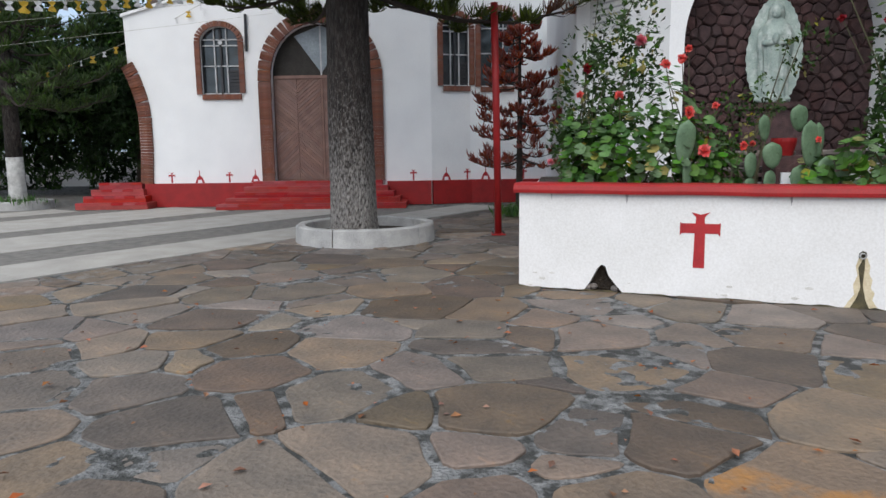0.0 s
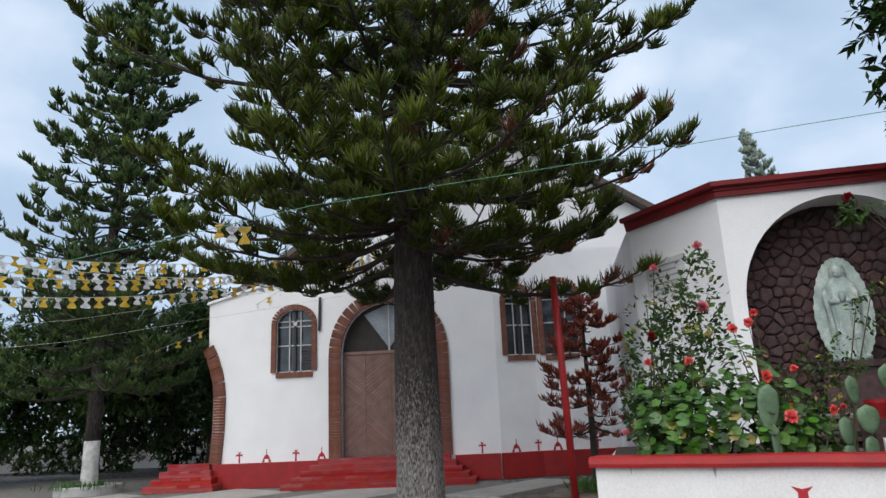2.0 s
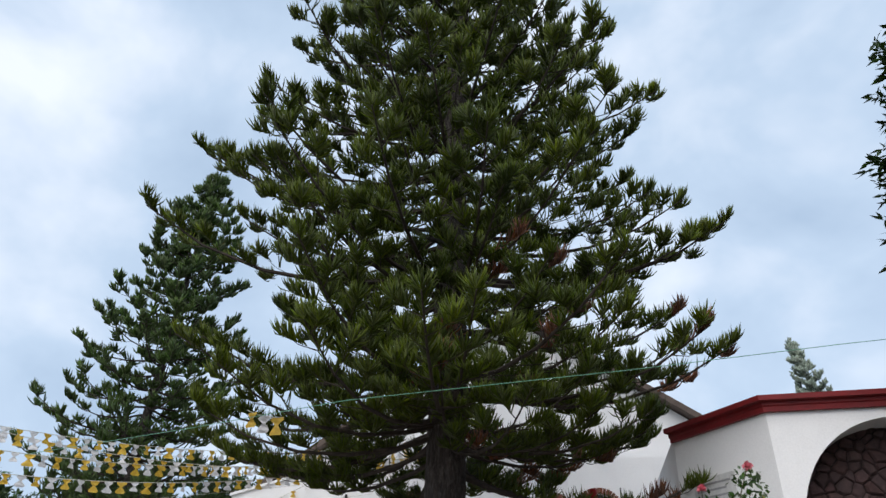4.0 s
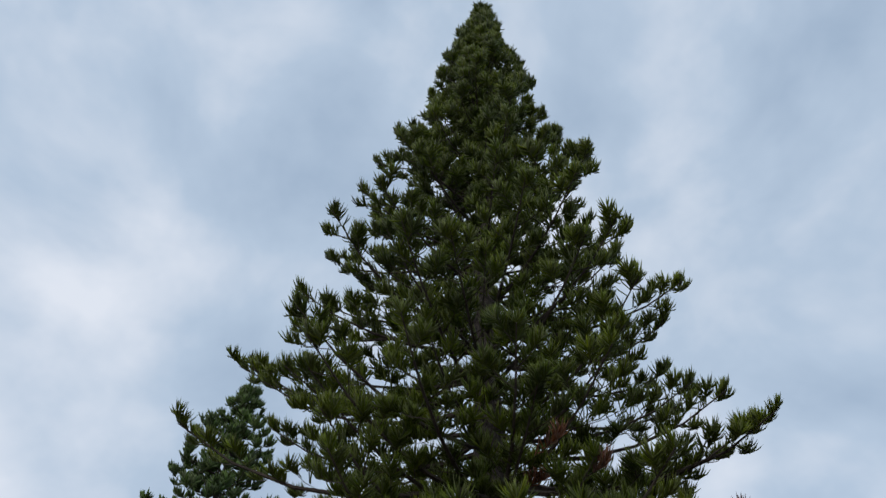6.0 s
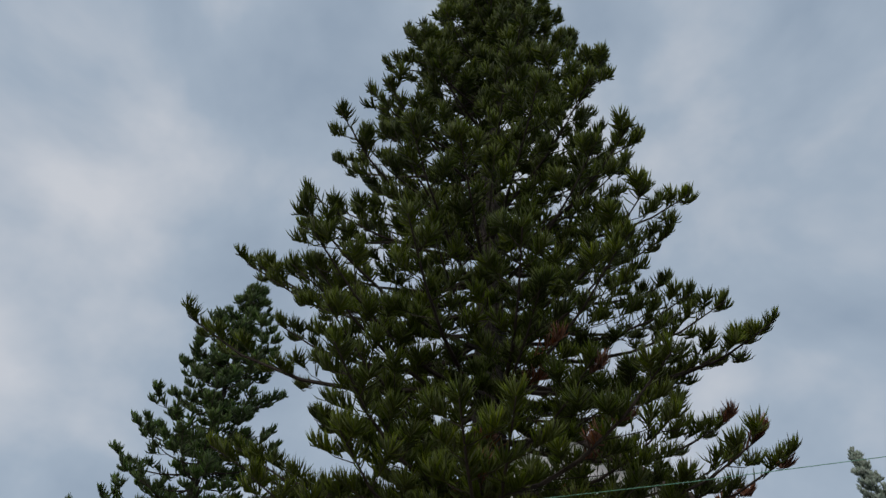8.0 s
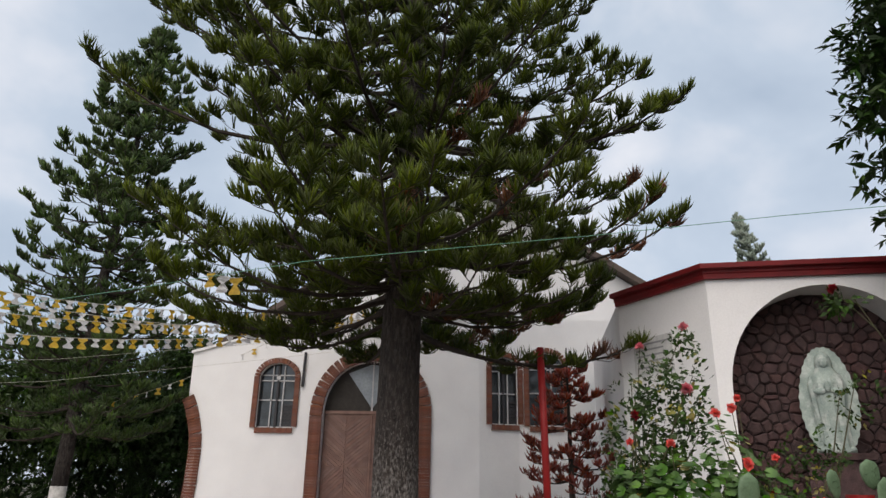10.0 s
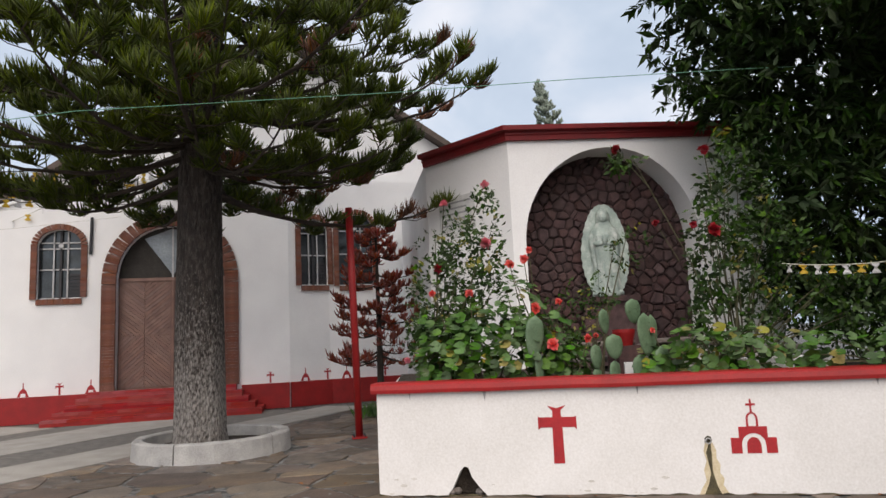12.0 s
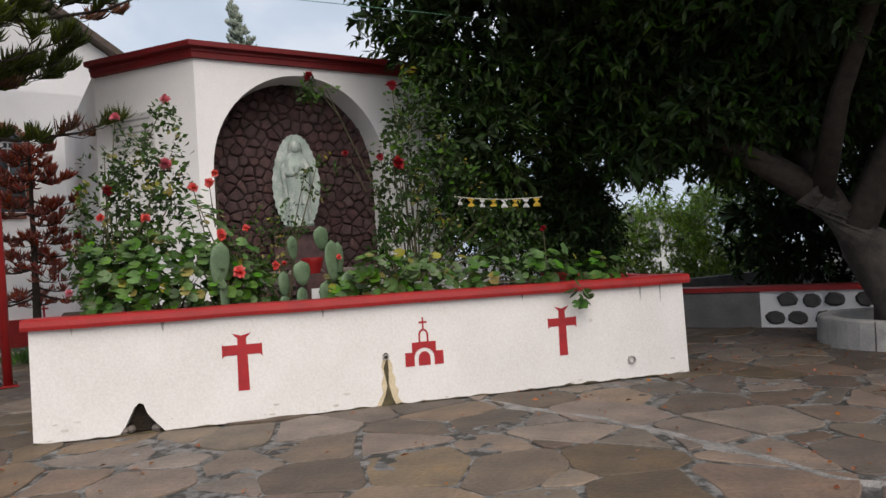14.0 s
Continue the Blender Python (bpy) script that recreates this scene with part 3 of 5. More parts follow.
brick_door = Mesh().box((-0.034, -0.06, -0.165), (0.034, 0.05, 0.165)).data("brick_long", M_BRICK)


def surround(parent, inner, outer_w, fr, me, closed=False, pitch=0.074):
    """Bricks on edge round an opening, square to its outline."""
    pts = [Vector((u, 0, w)) for u, w in inner]
    if closed:
        pts.append(pts[0])
    seg = [(pts[i + 1] - pts[i]).length for i in range(len(pts) - 1)]
    total = sum(seg)
    n = int(total / pitch)
    for k in range(n):
        s = (k + 0.5) * total / n
        i = 0
        while s > seg[i]:
            s -= seg[i]
            i += 1
        d = (pts[i + 1] - pts[i]).normalized()
        nrm = Vector((-d.z, 0, d.x))
        p = pts[i] + d * s + nrm * outer_w / 2
        rm = Matrix.Identity(4)
        rm.col[0][:3], rm.col[1][:3], rm.col[2][:3], rm.col[3][:3] = d, (0, 1, 0), nrm, p + Vector((0, rnd.uniform(-0.006, 0.006), 0))
        ob = new("brick", me)
        ob.parent = parent
        ob.matrix_basis = fr @ rm


def church_window(fr, inner, name, cu, half, base, spring, top):
    glass = setting(name, Mesh().slab([inner], 0.01, fr @ Matrix.Translation((0, 0.16, 0))), M_GLASS, "arched church window with iron bars and brick surround", category="window")
    lo = base
    for f, w in ((0.0, 0.03), (-0.32, 0.016), (0.32, 0.016), (-0.97, 0.02), (0.97, 0.02)):
        hgt = spring + (top - spring) * math.sqrt(max(0, 1 - f * f)) - 0.02
        part("mullion", Mesh().box((cu + f * half - w, 0.10, lo), (cu + f * half + w, 0.14, hgt), fr), M_FRAME if w < 0.02 else M_DARKBAR, glass)
    for z in (lo + 0.02, lo + (spring - lo) * 0.55, spring - 0.08, spring + 0.07):
        part("transom", Mesh().box((cu - half, 0.10, z - 0.016), (cu + half, 0.138, z + 0.016), fr), M_FRAME, glass)
    part("emblem_disc", Mesh().rings([[fr @ Vector((cu + 0.06 * math.cos(t), y, spring + 0.06 * math.sin(t))) for t in (2 * math.pi * k / 14 for k in range(14))] for y in (0.09, 0.14)]), M_FRAME, glass)
    for k in range(7):
        z = lo + 0.06 + k * 0.085
        part("louvre", Mesh().box((cu + half * 0.33, 0.11, z), (cu + half * 0.95, 0.15, z + 0.06), fr), M_DARKBAR, glass)
    # near-black sheet stands in for the unlit room
    part("backing", Mesh().box((cu - half - 0.2, 0.9, lo - 0.2), (cu + half + 0.2, 0.95, top + 0.2), fr), M_INSIDE, glass, "dark sheet standing in for the unlit room behind")
    surround(glass, inner, 0.14, fr, brick_me, True, 0.0685)


church_window(FC, win_in, "window_1", -5.83, 0.50, 2.96, 4.30, 4.69)
church_window(FR1, r1_in, "window_2", 0.70, 0.37, 3.12, 4.62, 4.92)
church_window(FR2, r2_in, "window_3", 0.75, 0.46, 3.10, 4.70, 5.06)

# main door: two leaves of slanting boards under a glazed arch
door = setting("door_1", Mesh().box((-4.5, CY + 0.2, 0.66), (-1.92, CY + 0.26, 3.38)), M_DOOR, "closed brown wooden double door with slanting boards", category="door")
part("jamb_frame", Mesh().box((-4.5, CY + 0.16, 3.36), (-1.92, CY + 0.27, 3.44)), M_DOOR, door)
part("meeting_stile", Mesh().box((-3.24, CY + 0.165, 0.66), (-3.18, CY + 0.2, 3.36)), M_DOOR, door)
# opaque pane, with the dark of the room put into its colour
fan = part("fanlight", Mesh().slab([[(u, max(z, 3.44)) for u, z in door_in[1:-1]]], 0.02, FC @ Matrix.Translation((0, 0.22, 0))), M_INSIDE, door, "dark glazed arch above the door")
# two pale triangles put the glass's reflection into the pane colour
for a, b, c in (((-3.9, 4.45), (-3.21, 3.5), (-3.21, 4.72)), ((-2.5, 4.45), (-3.21, 3.5), (-3.21, 4.72))):
    part("pale_pane", Mesh().slab([[a, b, c]], 0.01, FC @ Matrix.Translation((0, 0.20, 0))), M_CLEAR, fan, "pale reflecting pane")
part("fan_bar", Mesh().box((-3.23, CY + 0.18, 3.44), (-3.19, CY + 0.2, 4.75)), M_FRAME, fan)


def boards(u0, u1, z0, z1, slope, pitch=0.105):
    """Slanting battens clipped to a rectangle."""
    w = u1 - u0
    z = z0 - abs(w * slope)
    while z < z1:
        za, zb = (z, z + w * abs(slope)) if slope > 0 else (z + w * abs(slope), z)
        poly = [(u0, za), (u1, zb), (u1, zb + pitch * 0.78), (u0, za + pitch * 0.78)]
        for lim, up in ((z0, True), (z1, False)):
            res = []
            for i in range(len(poly)):
                p, q = poly[i], poly[(i + 1) % len(poly)]
                pi_, qi = (p[1] >= lim) == up, (q[1] >= lim) == up
                if pi_:
                    res.append(p)
                if pi_ != qi:
                    t = (lim - p[1]) / (q[1] - p[1])
                    res.append((p[0] + t * (q[0] - p[0]), lim))
            poly = res
            if len(poly) < 3:
                break
        if len(poly) >= 3:
            part("door_board", Mesh().slab([poly], 0.022, FC @ Matrix.Translation((0, 0.178, 0))), M_DOOR, door)
        z += pitch


boards(-4.48, -3.88, 2.0, 3.34, -0.8)
boards(-3.86, -3.25, 2.0, 3.34, 0.8)
boards(-4.48, -3.88, 0.7, 1.98, 0.9)
boards(-3.86, -3.25, 0.7, 1.98, -0.9)
boards(-3.17, -2.56, 2.0, 3.34, -0.8)
boards(-2.54, -1.94, 2.0, 3.34, 0.8)
boards(-3.17, -2.56, 0.7, 1.98, 0.9)
boards(-2.54, -1.94, 0.7, 1.98, -0.9)
surround(door, door_in, 0.33, FC, brick_door, False, 0.0705)
surround(church, list(reversed(side_curve)), 0.30, plane_frame((-0.15, CY), (1, 0)), brick_door, False)
grime = [(0.0, 0.0)] + [(L_WALL, 0.0)] + [(L_WALL * (1 - k / 90), 0.003 + 0.035 * max(0, noise.noise(Vector((k * 0.37, 3.1, 0)))) + 0.02 * rnd.random() ** 4) for k in range(91)]
emblem("grime", [[grime]], M_MOSS, "dark splash of dirt along the foot", proud=0.003)
rz = random.Random(31)
for k in range(22):
    u0, z0 = rz.uniform(0.05, L_WALL - 0.05), 0.02 + 0.16 * rz.random() ** 2.2
    if 0.66 < u0 < 1.14:
        continue
    r0 = rz.uniform(0.008, 0.03)
    emblem("dirt_splash", [[[(u0 + r0 * rz.uniform(0.6, 1.3) * math.cos(2 * math.pi * j / 7) * 1.5, z0 + 0.6 * r0 * rz.uniform(0.5, 1.2) * math.sin(2 * math.pi * j / 7)) for j in range(7)]]], M_SPLASH, "", proud=0.002)
for u0, w0, h0 in ((1.12, 0.018, 0.10), (0.35, 0.01, 0.07), (2.6, 0.012, 0.09), (4.7, 0.012, 0.06), (6.1, 0.016, 0.16), (6.35, 0.01, 0.2), (5.5, 0.01, 0.08)):
    emblem("drip_stain", [[[(u0 - w0, 1.015), (u0 + w0, 1.015), (u0 + w0 * 0.5, 1.015 - h0 * 0.6), (u0, 1.015 - h0), (u0 - w0 * 0.6, 1.015 - h0 * 0.5)]]], M_RING, "grey drip below the coping", proud=0.002)


def flight(name, levels, x0, x1, y0, run, splay, label):
    at = thing(name, ((x0 + x1) / 2, y0, 0), label, "steps")
    for i in range(levels):
        h0, h1 = 0.0, 0.66 * (i + 1) / levels
        d = run * i
        z0 = 0.66 * i / levels
        part("step", Mesh().add([(x, y, z) for z in (z0, h1 - 0.0) for x, y in ((x0 + splay * i, y0 + d), (x1 - splay * i, y0 + d), (x1 - splay * i, CY + 0.17), (x0 + splay * i, CY + 0.17))],
                                [(4, 5, 6, 7), (0, 1, 5, 4), (1, 2, 6, 5), (2, 3, 7, 6), (3, 0, 4, 7)]), M_REDSTEP, at)
        n = int((x1 - x0 - 2 * splay * i) / 0.27)
        wid = (x1 - x0 - 2 * splay * i) / n
        for k in range(n):
            nose = new("brick", nosing)
            nose.parent = at
            nose.matrix_parent_inverse = Matrix.Translation(-Vector(at.location))
            nose.matrix_basis = Matrix.Translation((x0 + splay * i + wid * (k + 0.5), y0 + d, h1)) @ Matrix.Diagonal((wid / 0.27, 1, 1, 1))
    return at


nosing = Mesh().box((-0.131, -0.012, -0.055), (0.131, 0.25, 0.006)).data("nosing", M_REDSTEP)
flight("entrance_steps", 5, -5.75, -0.95, 17.05, 0.25, 0.17, "red painted brick steps up to the church door")
flight("side_steps", 4, -9.6, -7.72, 17.6, 0.2, 0.12, "red painted brick steps at the side arch")

# ---- the shrine with its arched niche ----
SP, SD = Vector((3.45, 10.6, 0)), Vector((0.992, -0.125, 0)).normalized()
FS = plane_frame(SP, SD)
niche = arch(1.47, 3.02, 1.59, 0.9, 30, 1.69)
shrine = setting("wall_shrine", Mesh().slab([[(0, 0.0), (4.45, 0.0), (4.45, 4.80), (0, 4.80)], niche], 0.62, FS), M_WHITE, "white shrine wall with a tall arched niche", category="shrine")
LEFT = Vector((2.38, 12.36, 0))
part("canted_wall", Mesh().slab([[(0, 0), ((SP - LEFT).length, 0), ((SP - LEFT).length, 4.84), (0, 4.84)]], 0.3, plane_frame(LEFT, SP - LEFT)), M_WHITE, shrine)
S_END = SP + SD * 4.45
part("side_wall", Mesh().slab([[(0, 0), (5.8, 0), (5.8, 4.84), (0, 4.84)]], 0.3, plane_frame(LEFT + Vector((0.35, 5.8, 0)), Vector((-0.35, -5.8, 0)))), M_WHITE, shrine)
part("side_wall", Mesh().slab([[(0, 0), (5, 0), (5, 4.84), (0, 4.84)]], 0.3, plane_frame(S_END, (0.5, 1))), M_WHITE, shrine)
roof_pts = [LEFT, SP, S_END, S_END + Vector((2.2, 4.5, 0)), LEFT + Vector((0.5, 4, 0))]
part("roof", Mesh().add([(p.x, p.y, z) for z in (4.80, 4.95) for p in roof_pts], [(4, 3, 2, 1, 0), (5, 6, 7, 8, 9)] + [(i, (i + 1) % 5, 5 + (i + 1) % 5, 5 + i) for i in range(5)]), M_ROOF, shrine)
line_ = [LEFT, SP, S_END, S_END + Vector((1.2, 2.4, 0))]
prof = [(0.0, 4.75), (-0.07, 4.75), (-0.08, 4.82), (-0.10, 4.84), (-0.10, 4.885), (-0.19, 4.895), (-0.20, 4.97), (0.0, 4.98)]
rr = []
for i, p in enumerate(line_):
    d0 = (line_[i] - line_[i - 1]).normalized() if i else (line_[1] - line_[0]).normalized()
    d1 = (line_[i + 1] - line_[i]).normalized() if i < len(line_) - 1 else d0
    nrm = (Vector((-d0.y, d0.x, 0)) + Vector((-d1.y, d1.x, 0))).normalized()
    rr.append([(p + nrm * y / max(0.5, nrm.dot(Vector((-d0.y, d0.x, 0))))) + Vector((0, 0, z)) for y, z in prof])
part("cornice", Mesh().rings(rr), M_CORNICE, shrine, "dark red stepped cornice")
# niche interior: a flat back of fitted lava stones
apse = part("niche_back", Mesh().box((0.0, 0.64, 0.85), (3.4, 0.78, 4.72), FS), M_LAVAJOINT, shrine, "dark joints of the niche's lava stone lining")
rl = random.Random(5)
lava_at = [(0.10 + 0.188 * (i + 0.5 * (j % 2)) + rl.uniform(-0.07, 0.07), 1.16 + 0.152 * j + rl.uniform(-0.055, 0.055)) for j in range(24) for i in range(18)]
lava_w = [rl.uniform(-0.007, 0.007) for _ in lava_at]
for i, (u, w) in enumerate(lava_at):
    if not 0.05 < u < 3.35 or (w > 3.02 and math.hypot((u - 1.69) / 1.62, (w - 3.02) / 1.72) > 1):
        continue
    loop = cell(i, lava_at, lava_w, rl.uniform(0.002, 0.008), 0.34)
    if len(loop) < 3:
        continue
    cu_, cw_ = sum(q[0] for q in loop) / len(loop), sum(q[1] for q in loop) / len(loop)
    proud = rl.uniform(0.03, 0.075)
    skew_u, skew_w = rl.uniform(-0.16, 0.16), rl.uniform(-0.16, 0.16)
    rr = []
    for f, y in ((1.0, 0.02), (0.97, -proud * 0.55), (0.70, -proud)):
        rr.append([FS @ Vector((cu_ + (q[0] - cu_) * f, 0.645 + y + skew_u * (q[0] - cu_) * (1.3 - f) + skew_w * (q[1] - cw_) * (1.3 - f), cw_ + (q[1] - cw_) * f)) for q in loop])
    part("lava_stone", Mesh().rings(rr), M_LAVA, apse)
# plaque on the canted wall
fl = plane_frame(LEFT, SP - LEFT)
plaque = thing("wall_plaque", fl @ Vector((0.75, -0.02, 3.5)), "pale wall plaque with faint grey lines", "plaque")
part("panel", Mesh().box((0.35, -0.025, 3.45), (1.25, 0, 4.05), fl), M_PLAQUE, plaque)
for k in range(5):
    part("text_line", Mesh().box((0.42, -0.03, 3.53 + k * 0.1), (1.16 - 0.1 * (k % 2), -0.025, 3.56 + k * 0.1), fl), M_PLAQUETEXT, plaque)

# ---- kerb rings ----
def kerb_ring(name, c, r, h, wall, label):
    at = thing(name, (c[0], c[1], 0), label, "kerb ring")
    n = 40
    seg = 5
    for k in range(seg):
        rr = []
        for i in range(n // seg + 1):
            a = 2 * math.pi * (k + (i / (n // seg)) * 0.985 + 0.0075) / seg + 0.6
            w = 0.012 * noise.noise(Vector((3 * math.cos(a), 3 * math.sin(a), r)))
            cs, sn = math.cos(a), math.sin(a)
            rr.append([(c[0] + q * cs, c[1] + q * sn, z) for q, z in ((r + w, -0.02), (r - 0.02 + w, h - 0.02), (r - 0.04 + w, h + w), (r - wall + 0.02, h + w), (r - wall, h - 0.02), (r - wall, -0.02))])
        part("kerb_segment", Mesh().rings(rr), M_RING, at)
    part("soil", Mesh().add([(c[0] + (r - wall + 0.01) * math.cos(2 * math.pi * k / 24), c[1] + (r - wall + 0.01) * math.sin(2 * math.pi * k / 24), 0.10) for k in range(24)], [tuple(range(24))]), M_SOIL, at)
    return at


kerb_ring("tree_kerb", (-1.32, 11.35), 1.17, 0.27, 0.17, "weathered concrete ring kerb round the tall araucaria")
kerb_ring("tree_kerb", (-11.55, 18.4), 0.85, 0.22, 0.14, "weathered concrete ring kerb round the second araucaria")
kerb_ring("tree_kerb", (10.5, 3.65), 1.12, 0.36, 0.2, "weathered concrete ring kerb round the spreading laurel")


# ---- araucarias ----
def shoot_mesh(B, D, length, thick):
    """Rope-like shoots from B, setting out along D and bending upwards to a blunt tip."""
    B, D = np.asarray(B), np.asarray(D)
    n = len(B)
    thick = np.asarray(thick).reshape(-1, 1)
    ln = np.asarray(length).reshape(-1, 1)
    D = D / (np.linalg.norm(D, axis=1, keepdims=True) + 1e-9)
    E = D * 0.85 + np.array((0.0, 0.0, 0.42))
    E /= np.linalg.norm(E, axis=1, keepdims=True)
    a = np.cross(E, np.array((0.31, 0.52, 0.10)))
    a /= np.linalg.norm(a, axis=1, keepdims=True) + 1e-9
    c = np.cross(E, a)
    out = np.empty((n, 7, 3))
    for k, (p, q) in enumerate(((B, thick * 0.8), (B + D * ln * 0.58, thick))):
        for j in range(3):
            an = 2.0944 * j
            out[:, 3 * k + j] = p + q * (math.cos(an) * a + math.sin(an) * c)
    out[:, 6] = B + D * ln * 0.58 + E * ln * 0.45
    base = (np.arange(n) * 7)[:, None]
    quads = np.concatenate([base + np.array(q) for q in ((0, 1, 4, 3), (1, 2, 5, 4), (2, 0, 3, 5))]).tolist()
    quads += np.concatenate([base + np.array(q) for q in ((3, 4, 6), (4, 5, 6), (5, 3, 6))]).tolist()
    mm = Mesh()
    mm.v, mm.f = out.reshape(-1, 3).tolist(), quads
    return mm


def araucaria(base, height, first, radius, trunk_r, seed, label, leaf, bark, whorl=0.58, per=6, shoot=0.30, tuft=52, thick=0.0115, washed=0.0, group="", rust=0.0, rise=0.12, lateral=0.33, extra=(), bare=0.2, fan=1.0):
    """A trunk with whorls of limbs; each limb carries side branchlets, and these carry combs of upturned shoots."""
    rg = random.Random(seed)
    bx, by = float(base[0]), float(base[1])
    bend = base[2] if len(base) > 2 else 0.0
    at = thing("araucaria_tree", (bx, by, 0), label, "conifer", group)

    def axis(z):
        return bx + bend * z * z / height
    tr = []
    zs = [0.0, 0.12, 0.35, 0.8, 1.4, 2.2] + [2.2 + (height - 2.2) * k / 22 for k in range(1, 23)]
    for z in zs:
        f = 1 - z / height
        r = trunk_r * (0.10 + 0.90 * f ** 0.9) * (1 + 0.16 * math.exp(-z / 0.25)) if z < height * 0.97 else 0.015
        ring = []
        for j in range(26):
            a = 2 * math.pi * j / 26
            w = 1 + 0.045 * noise.noise(Vector((2.2 * math.cos(a) + 9, 2.2 * math.sin(a), z * 1.7))) + 0.022 * math.sin(7 * a + z)
            ring.append((axis(z) + r * w * math.cos(a), by + r * w * math.sin(a), z - 0.02))
        tr.append(ring)
    if washed:
        n = next(i for i, z in enumerate(zs) if z > washed)
        part("trunk", Mesh().rings(tr[n:]), bark, at, smooth=True)
        part("whitewash", Mesh().rings(tr[:n + 1]), M_WASHED, at, "whitewashed foot of the trunk", smooth=True)
    else:
        part("trunk", Mesh().rings(tr), bark, at, smooth=True)

    def sag(rel):
        return (-0.15 if rel < 0.03 else -0.10 if rel < 0.09 else -0.05) + rise * rel
    plan = []
    z, turn = first, 0.0
    while z < height - 0.25:
        turn += 0.9 + rg.uniform(0, 0.5)
        rel = (z - first) / (height - first)
        n = per + (rel < 0.08)
        for k in range(n):
            plan.append((z + rg.uniform(-0.22, 0.22), turn + 2 * math.pi * k / n + rg.uniform(-0.3, 0.3), radius(z) * (rg.uniform(0.6, 0.92) if rg.random() < 0.7 else rg.uniform(0.85, 0.98))))
        z += whorl * (1.0 if rel < 0.7 else 0.8)
    for tip, az, R in extra:
        rel = max(0.0, (tip - 0.6 - first) / (height - first))
        plan.append((tip - 0.2 - (R - 0.2) * (sag(rel) + 0.17), radians(az), R - 0.2))
    alone = trunk_r > 0.2
    branches = Mesh()
    live, dead = ([], [], [], []), ([], [], [], [])
    for zz, a, R in plan:
        rel = max(0.0, (zz - first) / (height - first))
        ca, sa = math.cos(a), math.sin(a)
        x0, drop = axis(zz), sag(rel)
        way = np.array((ca, sa, 0.0))
        side_ = np.array((-sa, ca, 0.0))
        bow = rg.uniform(-0.12, 0.12) * R

        def along(s):
            return np.array((x0, by, zz)) + way * R * s + side_ * bow * s * s + np.array((0, 0, R * (drop * s - 0.30 * s * (1 - s) + 0.17 * s ** 3)))
        br = 0.010 + 0.0085 * R
        limb = Mesh() if alone else branches
        limb.tube([along(s) for s in (0.0, 0.2, 0.4, 0.6, 0.8, 1.0)], [br * f for f in (1.3, 1.0, 0.8, 0.6, 0.42, 0.2)], 5)
        inner = bare if rel < 0.5 else bare * 0.4
        sprays = [(along(0.86), along(1.0) + np.array((0, 0, 0.03)), 1.5)]
        s, flip = inner + rg.uniform(0, 0.05), 1
        while s < 0.97:
            p = along(s)
            ahead = along(min(1.0, s + 0.05)) - p
            ahead /= np.linalg.norm(ahead)
            span = fan * (0.24 + 0.70 * math.sin(math.pi * min(1.0, 0.12 + s * 0.86)) * min(1.0, R * 0.25)) * rg.uniform(0.55, 1.2)
            flip = -flip
            lean_ = rg.uniform(0.55, 1.0)
            q1 = p + span * (side_ * flip * lean_ + ahead * rg.uniform(0.5, 0.9) + np.array((0, 0, rg.uniform(-0.10, 0.14))))
            limb.tube([p, (p + q1) / 2 - np.array((0, 0, 0.05 * span)), q1 + np.array((0, 0, 0.04))], [0.010, 0.007, 0.004], 3, False)
            sprays.append((p + (q1 - p) * 0.30, q1, 1.0))
            if rg.random() < 0.35:
                sprays.append((p, p + ahead * 0.22 + np.array((0, 0, 0.05)), 0.7))
            s += lateral / R * rg.uniform(0.7, 1.3)
        if alone:
            part("limb", limb, M_LIMB, at)
        for p, q, size in sprays:
            d = q - p
            ln = float(np.linalg.norm(d)) + 1e-6
            d = d / ln
            across = np.cross(d, (0, 0, 1.0))
            across /= np.linalg.norm(across) + 1e-9
            B, D, Ls, Ts = dead if rust and rg.random() < (rust * 2 if zz < first + 2.2 and ca > 0.2 else rust * 0.2 if zz < first + 3 else 0.0) else live
            for w in range(int(tuft * size * rg.uniform(0.75, 1.25))):
                f = 1 - (rg.random() ** 1.2) * (0.26 / ln if ln > 0.26 and w % 5 else 1.0)
                sd = rg.uniform(-1, 1)
                B.append(p + d * ln * f)
                D.append(d * rg.uniform(-0.15, 0.85) + across * sd * 0.85 + np.array((0, 0, 0.15 + 0.8 * rg.random())))
                Ls.append(shoot * rg.uniform(0.75, 1.1) * (1 + 0.12 * rel))
                Ts.append(thick * (1 + 0.75 * min(1.0, 1.6 * rel)))
    if not alone:
        part("branchwork", branches, M_LIMB, at, kind="stuff")
    part("crown", shoot_mesh(*live), leaf, at, "combs of upturned rope-like needle shoots", smooth=True, kind="stuff")
    if dead[0]:
        part("dead_needles", shoot_mesh(*dead), M_RUST, at, "rusty dead needles", smooth=True, kind="stuff")
    return at


def table(rows, z):
    """A radius read from rows of height and radius."""
    for (z0, r0), (z1, r1) in zip(rows[:-1], rows[1:]):
        if z <= z1:
            return r0 + (r1 - r0) * max(0.0, z - z0) / (z1 - z0)
    return rows[-1][1]


CR1 = [(4.0, 4.0), (5.0, 4.6), (7.0, 4.9), (10.0, 4.7), (12.0, 4.2), (14.0, 3.5), (17.0, 2.6), (19.0, 2.2), (21.0, 1.8), (23.0, 1.3), (25.0, 0.75), (26.5, 0.4), (27.4, 0.22)]
CR2 = [(3.0, 3.4), (7.0, 3.2), (9.0, 2.7), (11.5, 2.1), (13.5, 1.3), (15.0, 0.5), (15.8, 0.2)]
